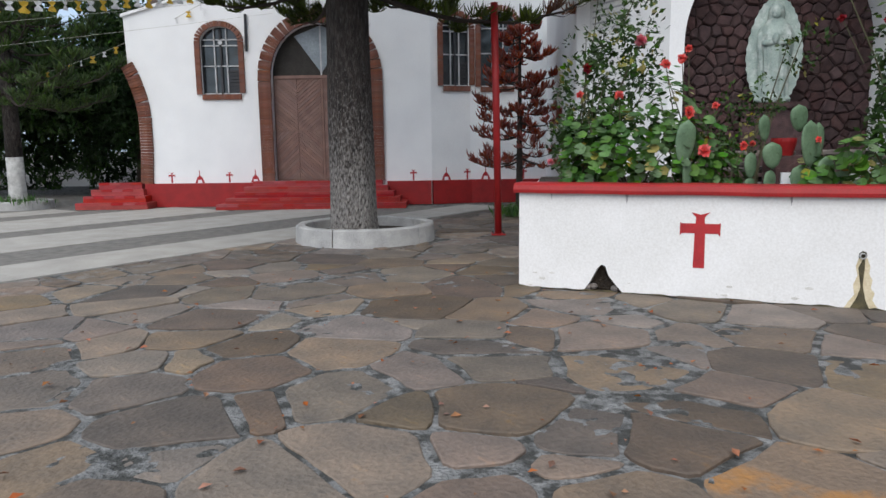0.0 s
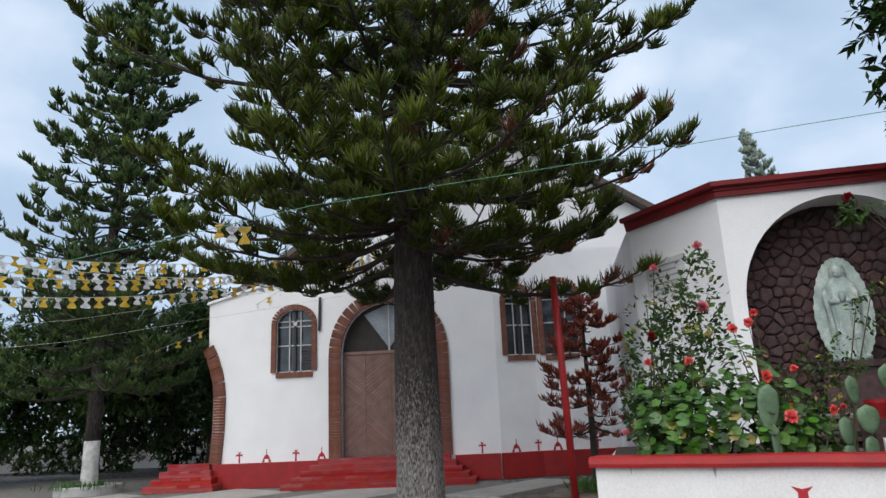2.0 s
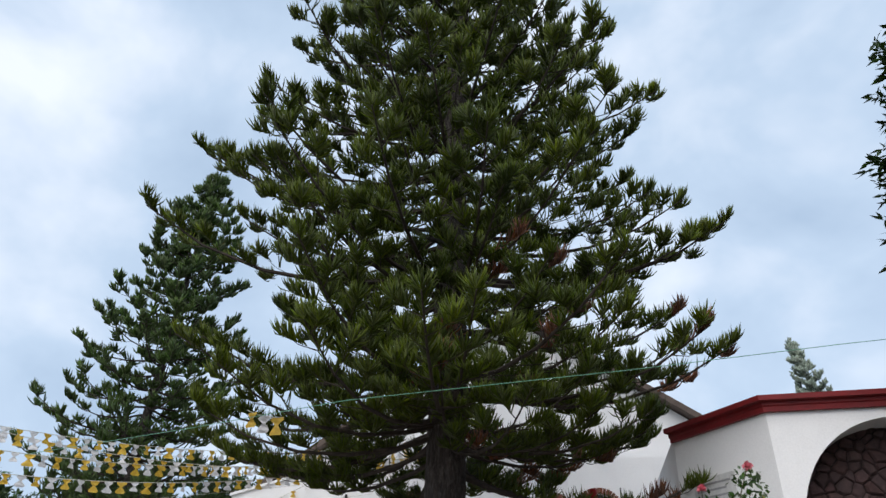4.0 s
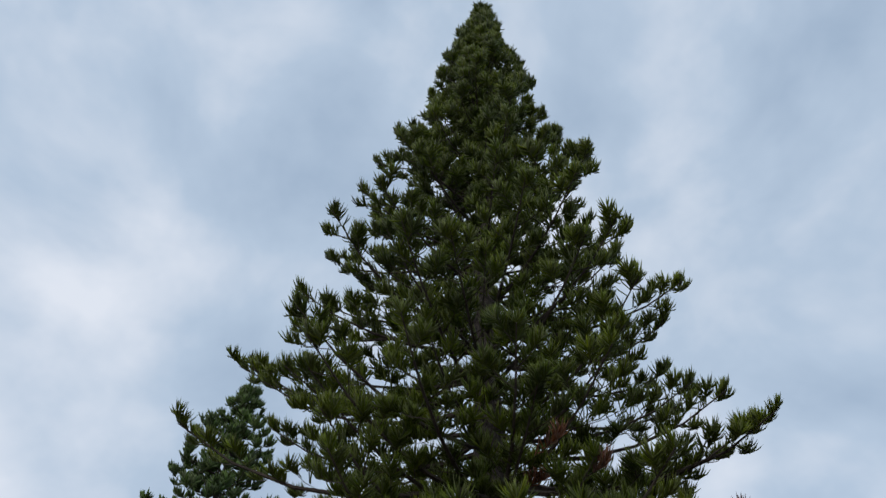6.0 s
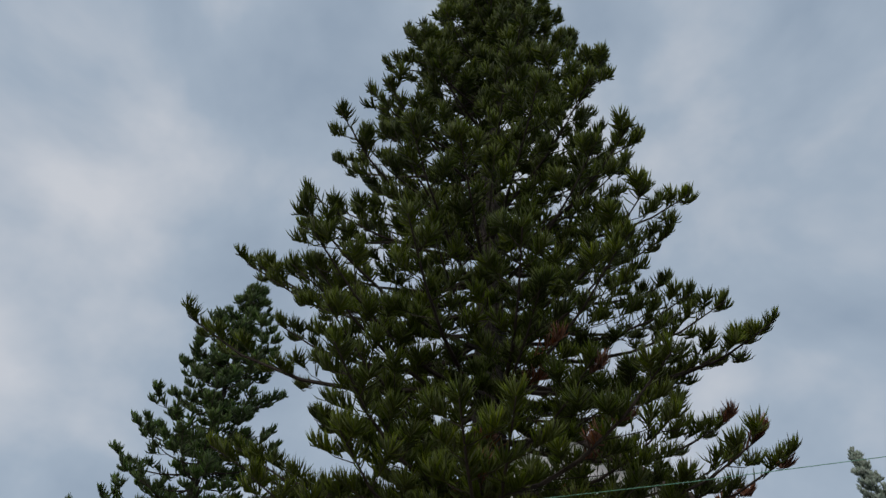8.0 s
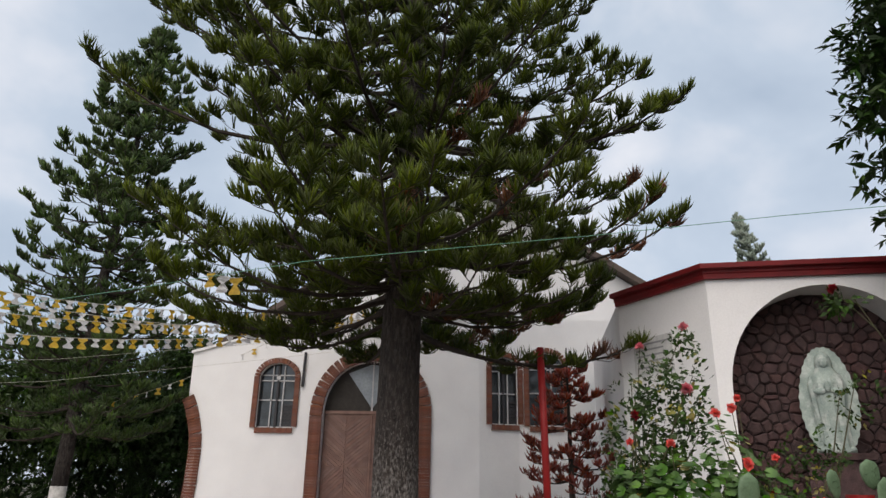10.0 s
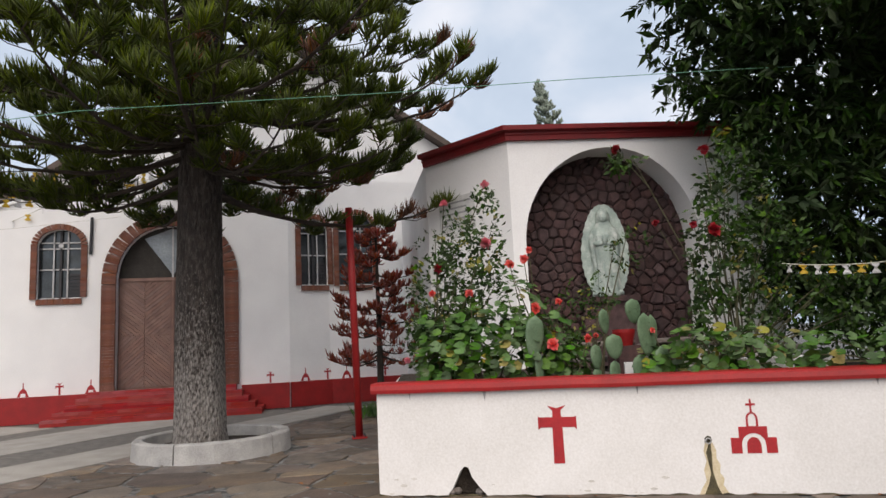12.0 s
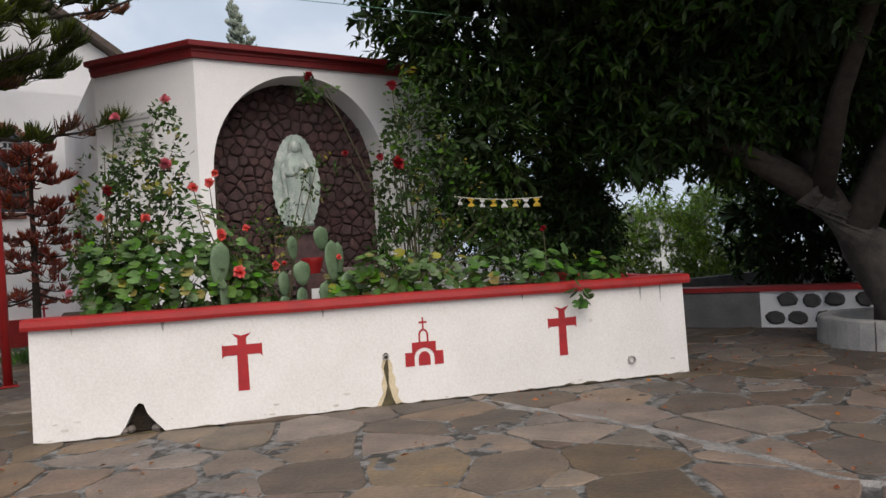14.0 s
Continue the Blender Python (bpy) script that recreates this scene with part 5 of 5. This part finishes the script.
def flower_bush(name, blobs, count, size, leaf, blooms, label, seed, round_=True, yellow=0.05, stems=9, foot=None, floor_z=1.02):
    rs = np.random.RandomState(seed)
    b = np.array(blobs)
    fx, fy = foot or (b[:, 0].mean(), b[:, 1].mean())
    at = thing(name, (fx, fy, 0.97), label, "flowering plant")
    vol = b[:, 3] * b[:, 4] + b[:, 3] * b[:, 5]
    pick = rs.choice(len(b), size=count, p=vol / vol.sum())
    u = rs.normal(size=(count, 3))
    u /= np.linalg.norm(u, axis=1, keepdims=True)
    rad = 0.45 + 0.55 * rs.random((count, 1)) ** 0.6
    P = b[pick, :3] + u * b[pick, 3:] * rad * (1 + 0.15 * np.sin(9 * u[:, :1]))
    P[:, 2] = np.maximum(P[:, 2], np.where(b[pick, 2] < 1.0, 0.72, floor_z))
    for k in range(stems):
        i = rs.randint(count)
        p = P[i]
        part("stem", Mesh().tube([(fx + rs.uniform(-0.15, 0.15), fy + rs.uniform(-0.15, 0.15), 0.95), (0.5 * (fx + p[0]) + rs.uniform(-0.08, 0.08), 0.5 * (fy + p[1]), 0.5 * (0.95 + p[2]) + 0.1), p], [0.012, 0.009, 0.004], 5), M_STEM, at)
    N = u * 0.7 + np.array((0, -0.35, 0.65)) + rs.normal(scale=0.35, size=u.shape)
    if round_:
        r = size * rs.uniform(0.6, 1.25, count)
        k = int(count * (1 - yellow))
        part("leaves", round_leaves(P[:k], N[:k], r[:k]), leaf, at, kind="stuff")
        if k < count:
            part("yellowed_leaves", round_leaves(P[k:], N[k:], r[k:]), M_YELLOWLEAF, at, "yellowing leaves", kind="stuff")
    else:
        D = u + rs.normal(scale=0.7, size=u.shape)
        # sprigs of five leaflets
        PP = np.repeat(P, 5, axis=0) + rs.normal(scale=size * 0.55, size=(count * 5, 3))
        DD = np.repeat(D, 5, axis=0) + rs.normal(scale=0.6, size=(count * 5, 3))
        NN = np.repeat(N, 5, axis=0) + rs.normal(scale=0.3, size=(count * 5, 3))
        ln = size * rs.uniform(0.7, 1.3, count * 5)
        k = int(count * 5 * (1 - yellow))
        part("leaves", leaf_mesh(PP[:k], DD[:k], NN[:k], ln[:k], ln[:k] * 0.3), leaf, at, kind="stuff")
        if k < count * 5:
            part("yellowed_leaves", leaf_mesh(PP[k:], DD[k:], NN[k:], ln[k:], ln[k:] * 0.3), M_YELLOWLEAF, at, "yellowing leaves", kind="stuff")
    for c, r, mt in blooms:
        part("flower_stalk", Mesh().tube([(c[0] * 0.7 + fx * 0.3, c[1] * 0.7 + fy * 0.3, max(1.0, c[2] - 0.45)), c], [0.007, 0.004], 5), M_STEM, at)
        bloom("flower", c, r * 1.02, mt, at, rs, 34 if mt is M_CORAL else 26)
    return at


flower_bush("geranium", [(1.62, 7.60, 1.38, 0.40, 0.33, 0.45), (1.95, 7.40, 1.50, 0.42, 0.35, 0.48), (2.4, 7.22, 1.32, 0.46, 0.30, 0.36)], 600, 0.062, M_GERANIUM,
            [((1.84, 7.21, 2.01), 0.065, M_CORAL), ((1.47, 7.40, 2.04), 0.05, M_CORAL), ((2.65, 6.95, 1.43), 0.085, M_CORAL), ((1.22, 7.75, 1.32), 0.05, M_PINK)], "leafy geranium with coral red flower heads", 41)
flower_bush("geranium", [(2.40, 7.30, 1.85, 0.28, 0.28, 0.42), (2.62, 7.20, 1.55, 0.30, 0.25, 0.35), (2.85, 7.2, 1.25, 0.35, 0.3, 0.25)], 300, 0.05, M_GERANIUM,
            [((2.51, 7.02, 1.82), 0.075, M_CORAL), ((2.75, 6.95, 1.88), 0.05, M_CORAL), ((2.28, 7.10, 2.31), 0.065, M_CORAL), ((2.43, 7.06, 2.36), 0.065, M_CORAL), ((2.48, 7.02, 2.45), 0.05, M_CORAL), ((3.03, 6.9, 1.48), 0.055, M_CORAL)], "upright geranium with coral red flower heads", 42)
flower_bush("geranium", [(4.05, 6.35, 1.30, 0.40, 0.3, 0.30), (4.5, 6.2, 1.25, 0.4, 0.3, 0.28), (3.7, 6.7, 1.2, 0.25, 0.25, 0.2)], 300, 0.062, M_GERANIUM, [((3.65, 6.66, 1.53), 0.04, M_CORAL)], "spreading geranium with yellowing leaves", 43, yellow=0.12)
flower_bush("geranium", [(5.1, 5.95, 1.22, 0.45, 0.3, 0.26), (5.7, 5.65, 1.25, 0.5, 0.3, 0.28), (6.3, 5.4, 1.2, 0.4, 0.3, 0.22), (5.62, 5.06, 0.97, 0.15, 0.05, 0.17)], 270, 0.066, M_GERANIUM, [((6.2, 6.1, 1.75), 0.05, M_CRIMSON)], "geranium trailing over the red coping", 44, yellow=0.04)
flower_bush("rose_bush", [(1.66, 7.95, 2.1, 0.38, 0.4, 0.75), (1.95, 7.75, 2.35, 0.38, 0.4, 0.75), (2.15, 7.6, 2.75, 0.2, 0.25, 0.65), (1.55, 8.1, 1.6, 0.3, 0.3, 0.5), (1.8, 7.85, 1.7, 0.42, 0.35, 0.5)], 560, 0.072, M_ROSELEAF,
            [((2.12, 7.46, 2.6), 0.085, M_PINK), ((2.15, 7.47, 3.28), 0.07, M_PINK), ((1.7, 7.65, 3.08), 0.07, M_PINK), ((1.60, 7.7, 2.34), 0.075, M_CRIMSON)], "tall loose rose bush with pink and crimson blooms", 45, False, 0.05, 26, (1.6, 7.9))
flower_bush("rose_bush", [(3.15, 7.6, 1.65, 0.35, 0.3, 0.45), (3.45, 7.45, 1.95, 0.2, 0.2, 0.3), (2.95, 7.7, 1.4, 0.4, 0.3, 0.3), (3.75, 7.2, 2.45, 0.22, 0.2, 0.25)], 260, 0.055, M_ROSELEAF, [((2.9, 7.5, 1.55), 0.045, M_CRIMSON), ((3.3, 7.3, 1.5), 0.04, M_CORAL)], "thin rose bush before the statue", 46, False, 0.1, 12)
flower_bush("climbing_rose", [(4.75, 7.15, 2.4, 0.3, 0.35, 0.8), (5.0, 7.05, 3.0, 0.35, 0.4, 0.8), (5.35, 6.9, 2.2, 0.45, 0.4, 0.8), (3.8, 7.3, 3.5, 0.2, 0.15, 0.10), (4.8, 7.2, 1.6, 0.4, 0.35, 0.5), (5.9, 6.5, 1.75, 0.5, 0.35, 0.4)], 760, 0.08, M_ROSELEAF,
            [((3.69, 7.24, 3.64), 0.075, M_CRIMSON), ((4.59, 6.87, 3.54), 0.085, M_CRIMSON), ((4.57, 6.80, 2.6), 0.10, M_CRIMSON), ((4.42, 6.95, 2.69), 0.06, M_CRIMSON), ((4.07, 7.15, 2.75), 0.05, M_CRIMSON)], "climbing rose with crimson blooms at the niche edge", 47, False, 0.03, 34, (4.9, 7.1))


def pad(c, w, h, tilt, yaw):
    fr = Matrix.Translation(c) @ Matrix.Rotation(yaw, 4, "Z") @ Matrix.Rotation(tilt, 4, "Y")
    rr = []
    for i in range(9):
        p = -1 + 2 * i / 8
        r = math.sqrt(max(0.0, 1 - p * p)) * (1 + 0.22 * p) + 0.03
        rr.append([fr @ Vector((w / 2 * r * math.cos(t), 0.024 * r ** 0.5 * math.sin(t), h / 2 * p)) for t in (2 * math.pi * j / 14 for j in range(14))])
    mm = Mesh().rings(rr)
    for q in range(16):
        a, b = rnd.uniform(-0.75, 0.75), rnd.uniform(-0.75, 0.75)
        if a * a + b * b < 0.6:
            p = fr @ Vector((w / 2 * a, -0.024, h / 2 * b))
            mm.tube([p, p + Vector((rnd.uniform(-0.01, 0.01), -0.02, 0.004))], [0.003, 0.001], 3, False)
    return mm


for grp, x, y in ((((2.46, 7.2, 1.52, 0.2, 0.46), (2.49, 7.19, 1.17, 0.12, 0.4)), 2.48, 7.2),
                  (((3.2, 6.9, 1.65, 0.17, 0.27), (3.49, 6.80, 1.74, 0.22, 0.27), (3.58, 6.74, 1.49, 0.24, 0.46), (3.28, 6.87, 1.38, 0.2, 0.27), (3.1, 6.94, 1.28, 0.14, 0.27), (3.51, 6.77, 1.14, 0.2, 0.3), (3.72, 6.68, 1.2, 0.2, 0.34), (3.28, 6.9, 1.1, 0.18, 0.28), (3.1, 6.95, 1.06, 0.12, 0.22), (3.68, 6.80, 1.5, 0.18, 0.4)), 3.4, 6.8)):
    cactus = thing("prickly_pear", (x, y, 0.97), "grey-green prickly pear with upright oval pads", "cactus", "prickly pears")
    for px, py, pz, w, h in grp:
        part("pad", pad((px, py - (0.24 if x < 3 else 0.06), pz), w * 1.06, h, rnd.uniform(-0.18, 0.18), rnd.uniform(0.1, 0.6)), M_CACTUS, cactus, smooth=True)


# ---- bunting, wires ----
def bunting(name, a, b, sag, n, size, label, seed, first="y"):
    rs = random.Random(seed)
    a, b = Vector(a), Vector(b)
    at = thing(name, a, label, "bunting", "bunting strings")
    pts = [a.lerp(b, k / 24) - Vector((0, 0, sag * 4 * (k / 24) * (1 - k / 24))) for k in range(25)]
    part("string", Mesh().tube(pts, 0.006, 4), M_STRING, at)
    d = (b - a).normalized()
    side = Vector((d.x, d.y, 0)).normalized()
    for k in range(n):
        f = (k + 0.5) / n
        p = a.lerp(b, f) - Vector((0, 0, sag * 4 * f * (1 - f)))
        s = size * rs.uniform(0.85, 1.15)
        th = rs.uniform(-0.5, 0.5)
        sd = Matrix.Rotation(th, 3, "Z") @ side
        nn = Vector((-sd.y, sd.x, 0))
        # a pinched bow of thin plastic: two flared halves
        prof_f = [(0.34, 0.0), (0.40, -0.14), (0.24, -0.32), (0.10, -0.44), (0.22, -0.58), (0.42, -0.84), (0.36, -1.0)]
        vs = []
        for w, z in prof_f:
            w *= rs.uniform(0.85, 1.15)
            for q, c in ((-1, 0.0), (0, 0.10), (1, 0.0)):
                vs.append(p + sd * (w * s * q) + nn * (c * s * rs.uniform(-1, 1.5)) + Vector((0, 0, z * s)))
        fs = []
        for i in range(len(prof_f) - 1):
            for j in range(2):
                fs.append((3 * i + j, 3 * i + j + 1, 3 * i + j + 4, 3 * i + j + 3))
        part("pennant", Mesh().add(vs, fs), M_YELLOWFLAG if (k + seed) % 2 else M_WHITEFLAG, at)


ends = ((-3.4, 17.9, 6.25), (-3.2, 17.9, 6.15), (-3.0, 17.9, 6.05), (-2.8, 17.9, 5.95))
for k, (a, n) in enumerate((((-9.6, 9.6, 4.65), 46), ((-9.4, 9.4, 4.2), 46), ((-9.3, 9.2, 3.8), 46), ((-10.2, 10.4, 4.85), 40))):
    bunting("bunting", a, ends[k], 0.42 + 0.06 * k, n, 0.18, "sagging string of yellow and white plastic bows", k)
bunting("bunting", (-12.5, 19.5, 3.4), (-6.0, 18.1, 5.3), 0.25, 18, 0.16, "sagging string of yellow and white plastic bows", 5)
bunting("bunting", (-4.3, 9.5, 4.6), (-3.7, 9.5, 4.48), 0.04, 3, 0.24, "short tangle of yellow bows caught in the branches", 7)
bunting("bunting", (5.16, 6.52, 2.18), (6.2, 6.09, 2.14), 0.03, 8, 0.10, "short string of small yellow and white bows by the rose", 8)
wire = thing("overhead_wire", (-2.2, 7.5, 4.05), "thin green overhead wire", "wire")
part("cable", Mesh().tube([(-7.0, 8.6, 3.75), (-4.4, 8.0, 3.9), (-2.2, 7.5, 4.07), (-0.5, 7.5, 4.22), (1.2, 7.5, 4.37), (3.4, 7.5, 4.6), (5.6, 7.5, 4.8), (7.4, 7.6, 4.98)], 0.0045, 5), M_GREENWIRE, wire)
for k, z in enumerate((0.0, -0.42)):
    w2 = thing("overhead_wire", (-9.5, 9.5, 3.4 + z), "thin pale wire strung to the church", "wire")
    part("cable", Mesh().tube([(-11.0, 9.5, 3.15 + z), (-8.5, 12.5, 3.75 + z), (-6.0, 16.0, 4.75 + z), (-4.4, 18.2, 5.4 + z)], 0.003, 4), M_STRING, w2)

# ---- grass tuft and litter ----
rs = np.random.RandomState(77)
P = np.column_stack((rs.normal(1.55, 0.22, 260), rs.normal(14.6, 0.2, 260), np.zeros(260)))
D = np.column_stack((rs.normal(0, 0.35, 260), rs.normal(0, 0.35, 260), np.ones(260)))
whole("grass_tuft", leaf_mesh(P, D, rs.normal(size=(260, 3)), rs.uniform(0.18, 0.38, 260), np.full(260, 0.012)), M_GERANIUM, "green grass tuft at the foot of the dead tree", "grass", kind="stuff")
P = np.column_stack((rs.normal(-11.6, 0.45, 200), rs.normal(18.0, 0.3, 200), np.full(200, 0.12)))
whole("grass_tuft", leaf_mesh(P, D[:200], rs.normal(size=(200, 3)), rs.uniform(0.18, 0.34, 200), np.full(200, 0.014)), M_GERANIUM, "green grass inside the kerb ring", "grass", kind="stuff")
n = 420
P = np.column_stack((rs.uniform(-3.5, 9.5, n), rs.uniform(1.8, 8.5, n), np.full(n, 0.012)))
extra = np.column_stack((rs.normal(8.6, 1.4, 260), rs.normal(4.6, 0.8, 260), np.full(260, 0.012)))
P = np.concatenate((P, extra))
ang = rs.uniform(0, 6.28, len(P))
D = np.column_stack((np.cos(ang), np.sin(ang), rs.uniform(0.0, 0.25, len(P))))
ln = rs.uniform(0.02, 0.075, len(P))
whole("fallen_leaves", leaf_mesh(P, D, np.column_stack((rs.normal(0, 0.3, (len(P), 2)), np.ones(len(P)))), ln, ln * 0.32, 0.5), M_DRYLEAF, "scattered dry brown leaves on the paving", "leaves", kind="stuff")

# ---- flagstones, each its own slab ----
rq = random.Random(99)
SP_ = 0.60
seeds = []
for iy in range(-16, 32):
    for ix in range(-18, 28):
        x, y = (ix + 0.5 * (iy % 2) + rq.uniform(-0.5, 0.5)) * SP_ * 1.15, (iy + rq.uniform(-0.48, 0.48)) * SP_ * 0.86
        if rq.random() < 0.16:
            continue
        seeds.append((x, y))


weights = [rq.uniform(-0.10, 0.10) for _ in seeds]


def flagstone(i):
    """An angular slab with ragged edges, lying nearly flush in the mortar."""
    poly = cell(i, seeds, weights, rq.choice((0.006, 0.010, 0.016, 0.024, 0.045)), 1.3)
    poly = clip(poly, -0.81, 0.587, 8.74) if len(poly) > 2 else poly
    if len(poly) < 3:
        return None
    area = 0.5 * sum(poly[k][0] * poly[(k + 1) % len(poly)][1] - poly[(k + 1) % len(poly)][0] * poly[k][1] for k in range(len(poly)))
    if area < 0.025:
        return None
    cut = []
    for k in range(len(poly)):
        p, q = poly[k], poly[(k + 1) % len(poly)]
        ln_ = math.hypot(q[0] - p[0], q[1] - p[1])
        if ln_ < 0.05:
            cut.append(((p[0] + q[0]) / 2, (p[1] + q[1]) / 2))
            continue
        c = min(0.35, 0.028 / ln_ + rq.uniform(0.0, 0.06))
        steps = max(1, round(ln_ * (1 - 2 * c) / 0.13))
        bow = rq.uniform(-0.03, 0.025) * min(1.0, ln_ / 0.4)
        for j in range(steps + 1):
            f = c + (1 - 2 * c) * j / steps
            w = bow * math.sin(math.pi * f) + rq.uniform(-0.009, 0.006)
            cut.append((p[0] + (q[0] - p[0]) * f + (q[1] - p[1]) / ln_ * w, p[1] + (q[1] - p[1]) * f - (q[0] - p[0]) / ln_ * w))
    h = rq.uniform(-0.013, 0.004)
    tx, ty = rq.uniform(-0.016, 0.016), rq.uniform(-0.016, 0.016)
    cx, cy = sum(p[0] for p in cut) / len(cut), sum(p[1] for p in cut) / len(cut)
    mm = Mesh()
    n_ = len(cut)
    lo = [(p[0] - cx, p[1] - cy, -0.06) for p in cut]
    mid = [(p[0] - cx, p[1] - cy, h - 0.006 + tx * (p[0] - cx) + ty * (p[1] - cy)) for p in cut]
    hi = []
    for p in cut:
        f = 1 - 0.009 / max(0.1, math.hypot(p[0] - cx, p[1] - cy))
        hi.append(((p[0] - cx) * f, (p[1] - cy) * f, h + tx * (p[0] - cx) + ty * (p[1] - cy)))
    mm.add(lo + mid + hi, [(k, (k + 1) % n_, n_ + (k + 1) % n_, n_ + k) for k in range(n_)] + [(n_ + k, n_ + (k + 1) % n_, 2 * n_ + (k + 1) % n_, 2 * n_ + k) for k in range(n_)] + [tuple(range(2 * n_, 3 * n_))])
    return mm, cx, cy


def behind_planter(x, y):
    p = FW.inverted() @ Vector((x, y, 0))
    return p.y > 0.5 and -0.2 < p.x < L_WALL + 0.8


near, far = [], []
for i, (x, y) in enumerate(seeds):
    if 0.81 * x - 0.587 * y < -9.2 or behind_planter(x, y) or y < -7.5:
        continue
    (near if (math.hypot(x - 2.2, y - 1.5) < 9.0 and 1.0 < y < 9.6) else far).append(i)
near.sort(key=lambda i: math.hypot(seeds[i][0] - 2.2, seeds[i][1] - 1.5))
far += near[300:]
rest = Mesh()
rusty = min(near, key=lambda i: math.hypot(seeds[i][0] - 1.5, seeds[i][1] - 3.0))
for i in near[:300]:
    got = flagstone(i)
    if got:
        ob = new("flagstone", got[0].data("flagstone", M_STONERUST if i == rusty else M_STONE))
        ob.parent = ground
        ob.location = (got[1], got[2], 0)
for i in far:
    got = flagstone(i)
    if got:
        rest.add([(x + got[1], y + got[2], z) for x, y, z in got[0].v], got[0].f)
bed_nx, bed_ny, bed_step = 280, 165, 0.04
gx, gy = np.meshgrid(np.arange(bed_nx), np.arange(bed_ny))
bed_z = []
for j in range(bed_ny):
    for i in range(bed_nx):
        x, y = -4.2 + bed_step * i, 1.6 + bed_step * j
        bed_z.append((x, y, -0.017 + 0.013 * noise.noise(Vector((x * 2.1, y * 2.1, 0.0))) + 0.011 * noise.noise(Vector((x * 8.0, y * 8.0, 3.0))) + 0.004 * noise.noise(Vector((x * 22.0, y * 22.0, 7.0)))))
k0 = (gy[:-1, :-1] * bed_nx + gx[:-1, :-1]).reshape(-1, 1)
mortar = Mesh()
cells = (k0 + np.array((0, 1, bed_nx + 1, bed_nx))).tolist()
keep = [f for f in cells if not behind_planter(bed_z[f[0]][0], bed_z[f[0]][1]) and 0.81 * bed_z[f[0]][0] - 0.587 * bed_z[f[0]][1] > -8.7]
mortar.v, mortar.f = bed_z, keep
part("mortar_bed", mortar, M_MORTAR, ground, "rough grey mortar between the flagstones", smooth=True)
seam = Mesh()
seam_rows = []
for k in range(28):
    y = 1.5 + 3.95 * k / 27
    x = 4.56 + 0.13 * math.sin(y * 1.9) + 0.16 * noise.noise(Vector((y * 2.1, 0.4, 0.0)))
    w = max(0.012, 0.05 + 0.085 * noise.noise(Vector((y * 3.3, 5.0, 0.0))))
    seam_rows.append([(x - w, y, -0.02), (x - w * 0.7, y, 0.003), (x + w * 0.7, y, 0.005), (x + w * 1.1, y, -0.02)])
part("mortar_seam", seam.rings(seam_rows), M_SEAM, ground, "pale grey mortar seam running across the flagstones")
part("far_flagstones", rest, M_STONEFAR, ground, "irregular flagstones further off", kind="stuff")
